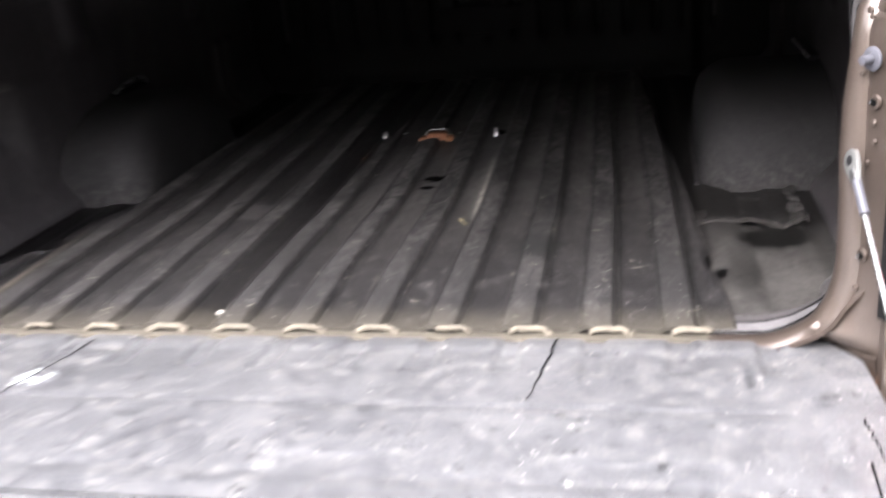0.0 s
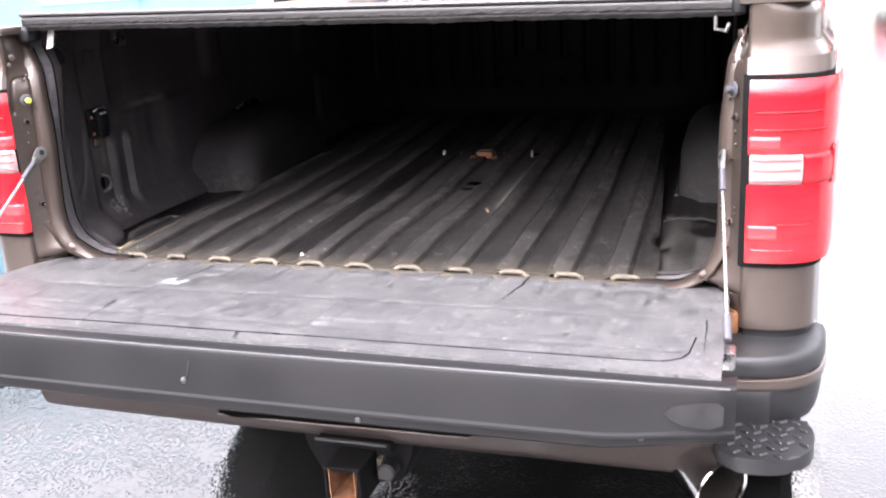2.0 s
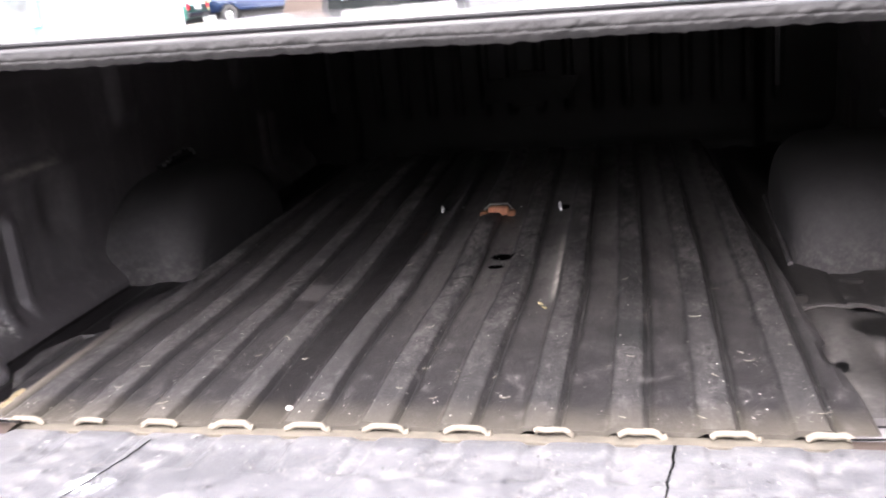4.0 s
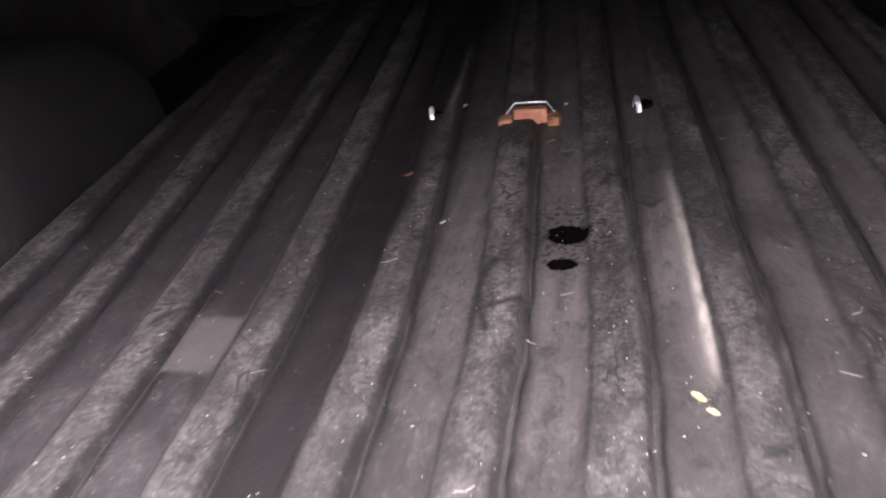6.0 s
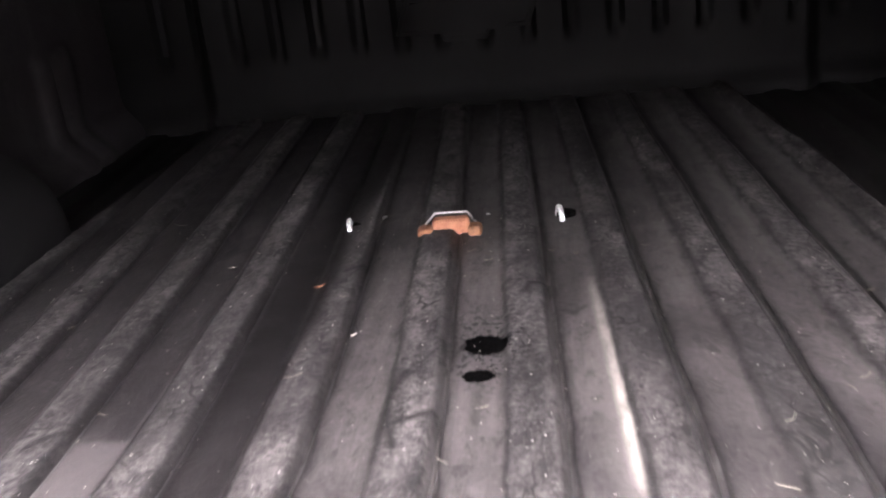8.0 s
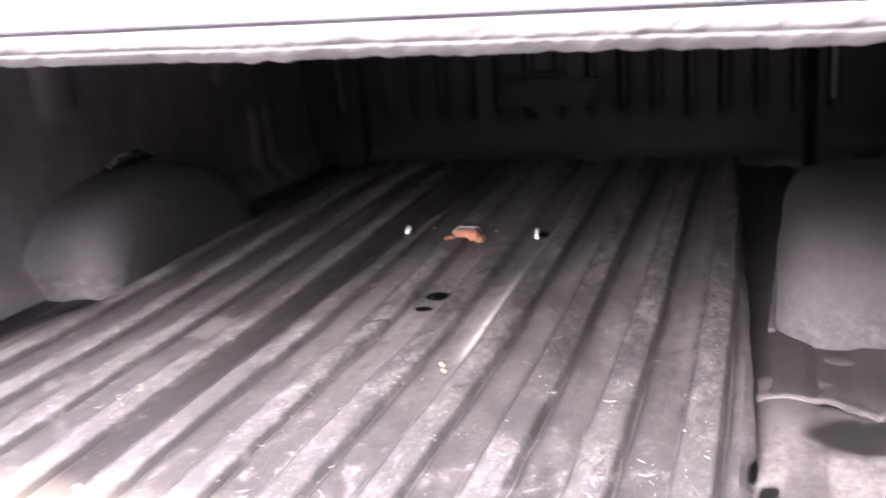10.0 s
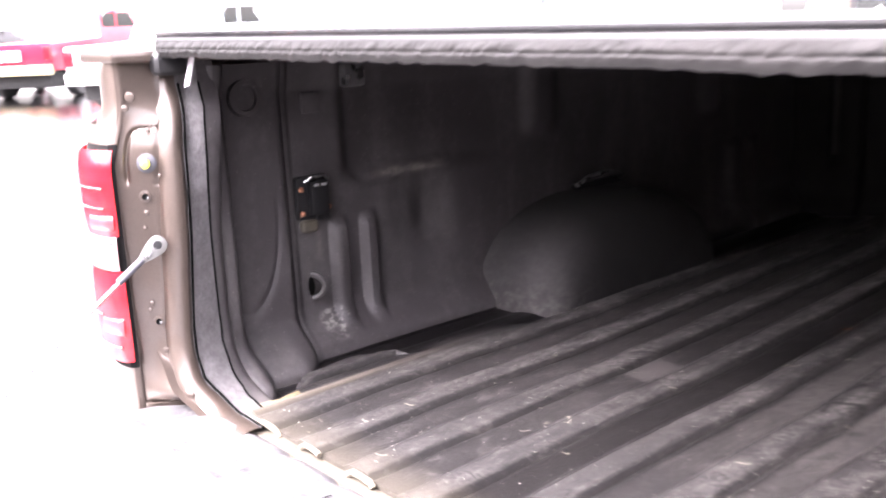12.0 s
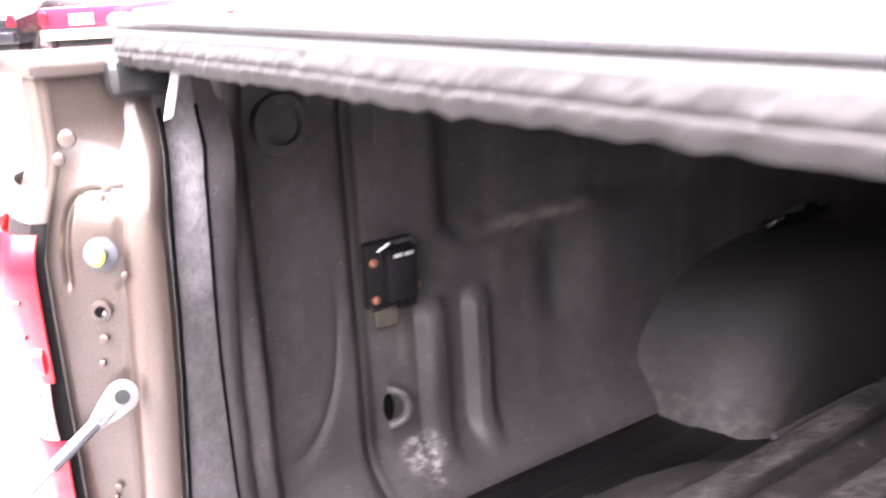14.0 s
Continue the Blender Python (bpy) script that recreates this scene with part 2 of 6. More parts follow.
    for stroke in (((-0.040, 0.64), (-0.055, 0.70), (-0.055, 0.74), (-0.043, 0.77)), ((0.070, 0.955), (0.077, 0.979), (0.096, 0.979), (0.101, 0.95)),
                   ((0.114, 0.91), (0.125, 0.902), (0.138, 0.916)), ((-0.16, 1.05), (-0.138, 1.069), (-0.13, 1.10)), ((-0.040, 0.68), (-0.010, 0.695))):
        for q0, q1 in zip(stroke, stroke[1:]):
            base = m.mix(m.maths("MULTIPLY", m.segment(q0, q1, 0.0062, shake), 0.95), base, (0.005, 0.0046, 0.0046))
    base = m.mix(m.ramp(grit, (0.69, 0.0), (0.72, 0.8)), base, (0.24, 0.228, 0.22))
    # pale worn rib along the torn edge
    worn = m.maths("MULTIPLY", m.ramp(m.maths("ABSOLUTE", m.maths("ADD", ax[0], 0.655)), (0.006, 1.0), (0.018, 0.0)), m.ramp(ax[1], (0.2, 1.0), (0.55, 0.0)))
    base = m.mix(m.maths("MULTIPLY", worn, 0.6), base, (0.12, 0.105, 0.085))
    # the wet furrow
    wet_d = m.maths("ABSOLUTE", m.maths("ADD", m.maths("ADD", ax[0], wobble), 0.203))
    wet = m.maths("MULTIPLY", m.ramp(wet_d, (0.028, 1.0), (0.038, 0.0)), m.ramp(m.noise(3.0, 3), (0.3, 0.75), (0.6, 1.0)))
    base = m.mix(m.maths("MULTIPLY", wet, 0.88), base, (0.0085, 0.0078, 0.008))
    # a bright scuff on the flank of one land, sharp on one side
    off = m.maths("SUBTRACT", m.maths("ADD", across, m.maths("MULTIPLY", m.maths("SUBTRACT", m.noise(9, 4), 0.5), 0.008)), 0.176)
    core = m.ramp(m.maths("ADD", off, 0.5), (0.490, 0.0), (0.4975, 1.0), (0.4995, 1.0), (0.502, 0.0))
    halo = m.ramp(m.maths("ADD", off, 0.5), (0.462, 0.0), (0.492, 0.7), (0.502, 0.0))
    reach = m.ramp(ax[1], (0.55, 0.0), (0.63, 1.0), (0.72, 0.9), (0.95, 0.4), (1.3, 0.18), (1.7, 0.0))
    rub = m.ramp(m.noise(30, 5, 0.7, (1, 0.35, 1)), (0.38, 0.3), (0.58, 1.0))
    base = m.mix(m.maths("MULTIPLY", m.maths("MULTIPLY", halo, reach), 0.6), base, (0.13, 0.122, 0.114))
    base = m.mix(m.maths("MULTIPLY", m.maths("MULTIPLY", core, reach), rub), base, (0.42, 0.39, 0.35))
    # earth at the rear edge
    earth = m.ramp(m.maths("ADD", ax[1], m.maths("MULTIPLY", flake, 0.08)), (0.11, 1.0), (0.19, 0.0))
    base = m.mix(m.maths("MULTIPLY", earth, 0.5), base, (0.075, 0.066, 0.052))
    blots = None
    for x, y, rx, ry in ((0.031, 0.835, 0.027, 0.024), (0.028, 0.769, 0.018, 0.0135)):
        blot = m.spot(x, y, rx, ry, 0.15, 0.42, 110)
        base = m.mix(blot, base, (0.002, 0.002, 0.002))
        blots = blot if blots is None else m.maths("MAXIMUM", blots, blot)
    m.join(m.maths("MULTIPLY", m.maths("SUBTRACT", 1.0, blots), 0.25), m.b.inputs["Specular IOR Level"])
    splash = m.maths("MULTIPLY", m.spot(0.034, 0.835, 0.06, 0.115, 0.5, 0.3, 30), m.ramp(m.noise(135, 2, 0.4), (0.535, 0.0), (0.565, 1.0)))
    base = m.mix(splash, base, (0.003, 0.003, 0.003))
    base = m.mix(m.maths("MULTIPLY", m.spot(0.315, 0.40, 0.062, 0.062, 0.4, 0.55, 14), 0.8), base, (0.01, 0.01, 0.01))
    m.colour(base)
    m.rough(m.mix(wet, m.mix(land, 0.5, 0.8), 0.42))
    m.bump(m.maths("ADD", m.maths("MULTIPLY", flake, land), m.maths("ADD", m.maths("MULTIPLY", crumb, 0.3), m.maths("MULTIPLY", grit, 0.15))), 0.5, 0.004)
    return m.m


def make_liner():
    """Black plastic liner with a pebbled skin, grey scuffs, and dried splashes low on its foot."""
    m = Mat("liner_plastic", 0.55)
    ax = m.axes()
    slow, grain, drip = m.noise(6, 5, 0.65), m.noise(330, 3, 0.7), m.noise(9, 4, 0.6, (1, 1, 0.25), 0.3)
    base = m.ramp(slow, (0.3, (0.030, 0.0265, 0.028)), (0.7, (0.054, 0.0485, 0.051)))
    base = m.mix(m.ramp(m.maths("ADD", m.maths("MULTIPLY", drip, 0.6), m.maths("MULTIPLY", m.noise(40, 6, 0.8), 0.4)), (0.47, 0.0), (0.62, 0.7)), base, (0.085, 0.08, 0.079))
    # pale splash by the foot of the ribs, and a run of dirt under the tie-down
    dy = m.maths("DIVIDE", m.maths("SUBTRACT", ax[1], 0.372), 0.035)
    dz = m.maths("DIVIDE", m.maths("SUBTRACT", ax[2], 0.028), 0.032)
    near = m.maths("ADD", m.maths("MULTIPLY", dy, dy), m.maths("MULTIPLY", dz, dz))
    splat = m.maths("MULTIPLY", m.ramp(near, (0.2, 1.0), (1.0, 0.0)), m.ramp(m.noise(50, 6, 0.8), (0.48, 0.0), (0.58, 1.0)))
    base = m.mix(splat, base, (0.26, 0.25, 0.24))
    run = m.maths("MULTIPLY", m.ramp(m.maths("ABSOLUTE", m.maths("SUBTRACT", ax[1], 0.358)), (0.002, 1.0), (0.009, 0.0)), m.ramp(ax[2], (0.14, 0.0), (0.17, 0.8), (0.20, 0.8), (0.21, 0.0)))
    base = m.mix(m.maths("MULTIPLY", run, m.ramp(m.noise(40, 4), (0.4, 0.2), (0.6, 1.0))), base, (0.15, 0.14, 0.13))
    # rubbed crest of the ledge
    crest = m.maths("MULTIPLY", m.ramp(m.maths("ABSOLUTE", m.maths("SUBTRACT", ax[2], 0.288)), (0.003, 1.0), (0.012, 0.0)), m.ramp(m.maths("ABSOLUTE", m.maths("SUBTRACT", ax[1], 0.585)), (0.05, 1.0), (0.11, 0.0)))
    base = m.mix(m.maths("MULTIPLY", crest, m.ramp(m.noise(24, 5, 0.7), (0.42, 0.0), (0.6, 1.0))), base, (0.17, 0.155, 0.14))
    base = m.mix(m.ramp(m.noise(210, 2, 0.6), (0.69, 0.0), (0.72, 0.8)), base, (0.16, 0.15, 0.145))
    m.colour(base)
    m.rough(m.ramp(slow, (0.3, 0.45), (0.7, 0.65)))
    m.bump(grain, 0.45, 0.0015)
    return m.m


def make_gate_liner():
    """Grey plastic of the tailgate, dusty and scratched, with dried mud and a splash of white."""
    m = Mat("gate_plastic", 0.4)
    slow, fine, mud, scr = m.noise(4, 5, 0.65), m.noise(190, 4, 0.75), m.noise(38, 9, 0.85), m.noise(30, 3, 0.7, (0.08, 1, 1))
    blotch = m.noise(17, 7, 0.74, (1, 1, 1), 0.6)
    film = m.maths("ADD", m.maths("MULTIPLY", slow, 0.35), m.maths("ADD", m.maths("MULTIPLY", blotch, 0.4), m.maths("MULTIPLY", m.noise(75, 5, 0.8), 0.25)))
    base = m.ramp(film, (0.36, (0.056, 0.056, 0.060)), (0.50, (0.077, 0.077, 0.081)), (0.64, (0.108, 0.107, 0.110)))
    # dried puddle rims and mud
    rim = m.ramp(m.maths("ABSOLUTE", m.maths("SUBTRACT", m.noise(8, 5, 0.65, (1, 1.4, 1), 0.5), 0.52)), (0.004, 1.0), (0.022, 0.0))
    base = m.mix(m.maths("MULTIPLY", rim, m.ramp(mud, (0.46, 0.0), (0.56, 0.55))), base, (0.17, 0.163, 0.155))
    base = m.mix(m.ramp(mud, (0.55, 0.0), (0.61, 0.6)), base, (0.185, 0.176, 0.165))
    base = m.mix(m.ramp(mud, (0.38, 0.6), (0.45, 0.0)), base, (0.030, 0.030, 0.032))
    base = m.mix(m.ramp(scr, (0.64, 0.0), (0.7, 0.3)), base, (0.13, 0.13, 0.13))
    specks = m.maths("MULTIPLY", m.ramp(m.noise(90, 3, 0.6), (0.66, 0.0), (0.70, 0.85)), m.ramp(slow, (0.4, 0.3), (0.6, 1.0)))
    base = m.mix(specks, base, (0.42, 0.40, 0.37))
    base = m.mix(m.ramp(fine, (0.64, 0.0), (0.68, 0.9)), base, (0.28, 0.27, 0.25))
    base = m.mix(m.ramp(m.noise(46, 5, 0.75), (0.60, 0.0), (0.65, 0.85)), base, (0.016, 0.016, 0.017))
    # wet patches, darker and smoother
    damp = m.ramp(m.noise(6, 5, 0.7, (1, 1.3, 1), 0.8), (0.38, 0.22), (0.46, 0.0))
    base = m.mix(damp, base, (0.034, 0.034, 0.037))
    white = m.maths("MULTIPLY", m.spot(-0.352, -0.132, 0.036, 0.030, 0.4, 0.6, 40), m.ramp(m.noise(95, 5, 0.75, (1, 0.4, 1)), (0.50, 0.0), (0.55, 1.0)))
    base = m.mix(white, base, (0.55, 0.58, 0.60))
    m.colour(base)
    m.rough(m.mix(damp, m.ramp(mud, (0.38, 0.30), (0.62, 0.52)), 0.24))
    m.bump(m.maths("ADD", m.maths("MULTIPLY", fine, 0.6), m.maths("ADD", mud, m.maths("MULTIPLY", blotch, 0.3))), 0.42, 0.002)
    return m.m


def make_glass(name, c=(0.9, 0.95, 0.93)):
    m = Mat(name, 0.03)
    m.colour(c)
    m.b.inputs["Transmission Weight"].default_value = 1.0
    m.b.inputs["IOR"].default_value = 1.45
    return m.m


def make_lens(name, c):
    m = Mat(name, 0.12)
    rib = m.noise(25, 2, 0.5, (0.3, 0.3, 3.0))
    m.colour(m.ramp(rib, (0.35, tuple(v * 0.75 for v in c)), (0.65, c)))
    m.b.inputs["Coat Weight"].default_value = 0.4
    m.b.inputs["Coat Roughness"].default_value = 0.03
    m.b.inputs["Subsurface Weight"].default_value = 0.15
    m.bump(rib, 0.1, 0.002)
    return m.m


def make_rust(name, a=(0.30, 0.13, 0.06), b=(0.10, 0.045, 0.025)):
    m = Mat(name, 0.8)
    slow, fine = m.noise(28, 5, 0.7), m.noise(220, 3)
    m.colour(m.ramp(m.maths("ADD", m.maths("MULTIPLY", slow, 0.7), m.maths("MULTIPLY", fine, 0.3)), (0.38, b), (0.62, a)))
    m.bump(fine, 0.6, 0.002)
    return m.m


def make_well_liner():
    """Black pebbled plastic; light on the rearward face is put into the colour, with dusty specks along the foot."""
    m = Mat("well_liner", 0.8)
    ax = m.axes()
    slow, grain, fine = m.noise(8, 6, 0.7), m.noise(420, 3), m.noise(60, 6, 0.8)
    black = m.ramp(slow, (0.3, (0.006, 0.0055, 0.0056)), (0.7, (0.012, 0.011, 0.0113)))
    pale_tone = m.ramp(m.maths("ADD", m.maths("MULTIPLY", slow, 0.5), m.maths("MULTIPLY", fine, 0.5)), (0.38, (0.019, 0.0175, 0.018)), (0.62, (0.040, 0.037, 0.0375)))
    # the lit rearward face painted in: paler at the rear, black beyond
    lit_rear = m.ramp(m.maths("ADD", ax[1], m.maths("MULTIPLY", slow, 0.1)), (0.84, 1.0), (0.98, 0.0))
    base = m.mix(lit_rear, black, pale_tone)
    foot = m.maths("MULTIPLY", m.ramp(ax[2], (0.0, 1.0), (0.05, 0.0)), m.ramp(fine, (0.48, 0.0), (0.6, 0.35)))
    base = m.mix(m.maths("MULTIPLY", foot, lit_rear), base, (0.10, 0.093, 0.088))
    m.colour(base)
    m.bump(m.maths("ADD", grain, fine), 0.4, 0.002)
    return m.m


def make_bed_coating():
    """Black bed coating, wet on one side, grey and dusty on the other."""
    m = Mat("bed_coating", 0.3, 0.0, 0.2)
    ax = m.axes()
    slow, fine = m.noise(9, 6, 0.7), m.noise(70, 6, 0.8)
    dusty = m.maths("MULTIPLY", m.ramp(ax[0], (0.45, 0.0), (0.6, 1.0)), m.ramp(ax[1], (0.42, 1.0), (0.60, 0.3)))
    black = m.ramp(slow, (0.3, (0.003, 0.0028, 0.003)), (0.7, (0.008, 0.0072, 0.0076)))
    grey = m.ramp(m.maths("ADD", m.maths("MULTIPLY", slow, 0.5), m.maths("MULTIPLY", fine, 0.5)), (0.38, (0.018, 0.0168, 0.0165)), (0.62, (0.072, 0.068, 0.064)))
    base = m.mix(dusty, black, grey)
    # wet black patches and a hole rubbed through the dust
    wet = m.maths("MULTIPLY", m.spot(0.735, 0.468, 0.075, 0.06, 0.3, 0.9, 16), 0.85)
    for x, y, rx, ry in ((0.630, 0.321, 0.014, 0.022), (0.612, 0.365, 0.006, 0.03), (0.668, 0.30, 0.03, 0.10)):
        wet = m.maths("MAXIMUM", wet, m.maths("MULTIPLY", m.spot(x, y, rx, ry, 0.3, 0.7, 40), 1.0 if rx < 0.02 else 0.45))
    base = m.mix(wet, base, (0.003, 0.003, 0.003))
    m.colour(base)
    m.rough(m.mix(m.maths("MULTIPLY", dusty, m.maths("SUBTRACT", 1.0, wet)), 0.28, 0.7))
    m.bump(fine, 0.4, 0.002)
    return m.m


ASPHALT = make_asphalt()
PAINT = make_paint("bronze_paint", (0.108, 0.084, 0.071))
MAT_RUBBER = make_rubber_mat()
LINER = make_liner()
GATE_PLASTIC = make_gate_liner()
CAP_PLASTIC = plain("cap_plastic", (0.0085, 0.0085, 0.0096), 0.5, spec=0.32, vary=0.2, scale=5, bump=0.15, fine=300)
BLACK_PLASTIC = plain("black_plastic", (0.008, 0.008, 0.009), 0.45, vary=0.3, bump=0.2)
WORN_CAP = plain("worn_cap", (0.0115, 0.0115, 0.0127), 0.5, vary=0.5, scale=30, bump=0.2)
STEP_PLASTIC = plain("step_plastic", (0.018, 0.0185, 0.02), 0.4, vary=0.25, bump=0.2)
SCUFFED = plain("scuffed_plastic", (0.045, 0.045, 0.048), 0.5, vary=0.5, scale=25)
VINYL = plain("tonneau_vinyl", (0.03, 0.03, 0.032), 0.16, spec=0.8, vary=0.3, scale=4, bump=0.15, fine=500)
VOID = plain("joint_black", (0.003, 0.003, 0.003), 0.95, vary=0.2, bump=0, spec=0.05)
WET_FLOOR = make_bed_coating()
WELL_LINER = make_well_liner()
FLANGE = plain("edge_foam", (0.115, 0.109, 0.112), 0.6, vary=0.5, scale=45, bump=0.5, dist=0.003, fine=160)
# front wall liner far blacker than the sides: deep shade put into it
FRONT_LINER_SHADED = plain("front_liner_shaded", (0.0028, 0.0025, 0.0026), 0.7, vary=0.3, scale=8, bump=0.3, spec=0.3)
HEM = plain("hem_vinyl", (0.0095, 0.009, 0.009), 0.6, spec=0.2, vary=0.6, scale=18, bump=0.5, dist=0.004, fine=40)
EYE_ZINC = plain("zinc_plate", (0.17, 0.17, 0.165), 0.4, 0.5, vary=0.2, scale=40)
WASHER = plain("zinc_washer", (0.075, 0.075, 0.088), 0.5, 0.2, vary=0.2, scale=60)
WHITE_TAG = plain("white_fabric", (0.45, 0.45, 0.46), 0.7, vary=0.08)
STEEL = plain("galvanised_steel", (0.3, 0.3, 0.3), 0.3, 0.9, vary=0.2, scale=40)
BRIGHT_STEEL = plain("bright_steel", (0.8, 0.8, 0.8), 0.35, 0.6, vary=0.1, bump=0.05)
CHROME = plain("chrome", (0.6, 0.59, 0.58), 0.14, 1.0, vary=0.1, bump=0.03)
SOOT = plain("sooty_metal", (0.009, 0.0065, 0.0045), 0.8, 0.0, vary=0.6, scale=30)
RUST = make_rust("rust")
ORANGE_RUST = make_rust("orange_rust", (0.36, 0.155, 0.085), (0.2, 0.08, 0.045))
DARK_STEEL = plain("painted_steel", (0.010, 0.010, 0.011), 0.5, 0.1, vary=0.4, scale=25, bump=0.3, spec=0.35)
# bumper's copy of the bronze paint, darkened with the shade under the gate
SHADED_BRONZE = plain("shaded_bronze", (0.042, 0.032, 0.029), 0.5, 0.15, vary=0.3, scale=9, bump=0.1, spec=0.35)
GRIMY_STEEL = plain("grimy_steel", (0.007, 0.0068, 0.007), 0.85, 0.0, vary=0.6, scale=30, bump=0.4, spec=0.12)
RED_LENS = make_lens("red_lens", (0.50, 0.014, 0.022))
LAMP_DEEP = make_lens("deep_red", (0.22, 0.004, 0.008))
LAMP_PALE = make_lens("pale_red", (0.55, 0.05, 0.06))
LENS_ROSE = make_lens("rose_lens", (0.42, 0.12, 0.12))
CLEAR_LENS = make_lens("clear_lens", (0.42, 0.24, 0.24))
MUD = plain("pale_mud", (0.065, 0.056, 0.042), 0.8, vary=0.4, scale=40, bump=0.5)
YELLOW = plain("yellow_plastic", (0.75, 0.7, 0.08), 0.4)
TYRE = plain("tyre_rubber", (0.02, 0.02, 0.02), 0.75, bump=0.4)
SIDING = plain("blue_siding", (0.16, 0.325, 0.375), 0.5, vary=0.05, scale=2)
TRIM_WHITE = plain("white_trim", (0.55, 0.55, 0.54), 0.5, vary=0.06)
GRASS = plain("grass", (0.11, 0.12, 0.035), 0.9, vary=0.5, scale=0.6, bump=0.6, dist=0.05, fine=20)
BARK = plain("bark", (0.055, 0.045, 0.038), 0.9, vary=0.3)


# ---- building helpers ----
def mesh_of(name, bm, material, smooth=True):
    me = bpy.data.meshes.new(name)
    bmesh.ops.recalc_face_normals(bm, faces=bm.faces[:])
    bm.to_mesh(me)
    bm.free()
    me.materials.append(material)
    if smooth:
        me.shade_smooth()
        me.set_sharp_from_angle(angle=radians(35))
    return me


def part(name, bm, material, parent, label=""):
    ob = new(name, mesh_of(name, bm, material))
    if parent is not None:
        ob.parent = parent
        ob.matrix_parent_inverse = parent.matrix_world.inverted()
    if label:
        ob["label"] = label
    return ob


def thing(name, label, category, place=(0, 0, 0), group="", kind=""):
    ob = new(name)
    ob.empty_display_size = 0.1
    ob.matrix_world = Matrix.Translation(place)
    return tagged(ob, label, category, group, kind)


def box(lo, hi, bevel=0.0, bm=None, seg=2, m=None):
    """An upright box from corner to corner, its edges rounded."""
    own = bmesh.new()
    bmesh.ops.create_cube(own, size=1.0)
    size = [max(1e-4, b - a) for a, b in zip(lo, hi)]
    mid = [(a + b) / 2 for a, b in zip(lo, hi)]
    bmesh.ops.transform(own, matrix=Matrix.Translation(mid) @ Matrix.Diagonal((*size, 1)), verts=own.verts)
    if bevel:
        bmesh.ops.bevel(own, geom=own.edges[:], offset=min(bevel, min(size) * 0.45), segments=seg, profile=0.6, affect="EDGES")
    if m is not None:
        bmesh.ops.transform(own, matrix=m, verts=own.verts)
    return own if bm is None else merge(bm, own)


def merge(bm, other):
    me = bpy.data.meshes.new("scratch")
    other.to_mesh(me)
    other.free()
    bm.from_mesh(me)
    bpy.data.meshes.remove(me)
    return bm


def surf(fn, nu, nv, bm=None, closed_u=False):
    """A sheet of nu by nv cells from fn(u, v), u and v from 0 to 1."""
    bm = bmesh.new() if bm is None else bm
    rows = [[bm.verts.new(fn(i / nu, j / nv)) for j in range(nv + 1)] for i in range(nu + (0 if closed_u else 1))]
    for i in range(nu):
        a, b = rows[i], rows[(i + 1) % len(rows)]
        for j in range(nv):
            bm.faces.new((a[j], b[j], b[j + 1], a[j + 1]))
    return bm


def solid(bm, thick):
    """Gives a sheet thickness."""
    bmesh.ops.recalc_face_normals(bm, faces=bm.faces[:])
    bmesh.ops.solidify(bm, geom=bm.faces[:], thickness=thick)
    return bm


def tube(points, radius, seg=10, bm=None, caps=True):
    """A round bar along the points; radius is a number or one per point."""
    bm = bmesh.new() if bm is None else bm
    pts = [Vector(p) for p in points]
    radii = radius if isinstance(radius, (list, tuple)) else [radius] * len(pts)
    rings, side = [], None
    for i, p in enumerate(pts):
        d = (pts[min(i + 1, len(pts) - 1)] - pts[max(i - 1, 0)]).normalized()
        side = d.orthogonal().normalized() if side is None else (side - side.dot(d) * d).normalized()
        up = d.cross(side)
        rings.append([bm.verts.new(p + radii[i] * (math.cos(a) * side + math.sin(a) * up)) for a in (2 * math.pi * k / seg for k in range(seg))])
    for a, b in zip(rings, rings[1:]):
        for k in range(seg):
            bm.faces.new((a[k], a[(k + 1) % seg], b[(k + 1) % seg], b[k]))
    if caps:
        bm.faces.new(rings[0][::-1])
        bm.faces.new(rings[-1])
    return bm


def lathe(profile, seg=24, m=None, bm=None):
    """Turns (radius, height) pairs round the z axis."""
    own = bmesh.new()
    rings = [[own.verts.new((r * math.cos(a), r * math.sin(a), h)) for a in (2 * math.pi * k / seg for k in range(seg))] for r, h in profile]
    for a, b in zip(rings, rings[1:]):
        for k in range(seg):
            own.faces.new((a[k], a[(k + 1) % seg], b[(k + 1) % seg], b[k]))
    own.faces.new(rings[0][::-1])
    own.faces.new(rings[-1])
    if m is not None:
        bmesh.ops.transform(own, matrix=m, verts=own.verts)
    return own if bm is None else merge(bm, own)


def prism(poly, axis, a, b, bevel=0.0, bm=None):
    """A polygon in the two other axes, drawn out along axis from a to b."""
    own = bmesh.new()
    place = {"x": lambda p, s: (s, p[0], p[1]), "y": lambda p, s: (p[0], s, p[1]), "z": lambda p, s: (p[0], p[1], s)}[axis]
    lo, hi = [own.verts.new(place(p, a)) for p in poly], [own.verts.new(place(p, b)) for p in poly]
    own.faces.new(lo[::-1])
    own.faces.new(hi)
    for i in range(len(poly)):
        j = (i + 1) % len(poly)
        own.faces.new((lo[i], lo[j], hi[j], hi[i]))
    if bevel:
        bmesh.ops.bevel(own, geom=own.edges[:], offset=bevel, segments=2, profile=0.6, affect="EDGES")
    return own if bm is None else merge(bm, own)


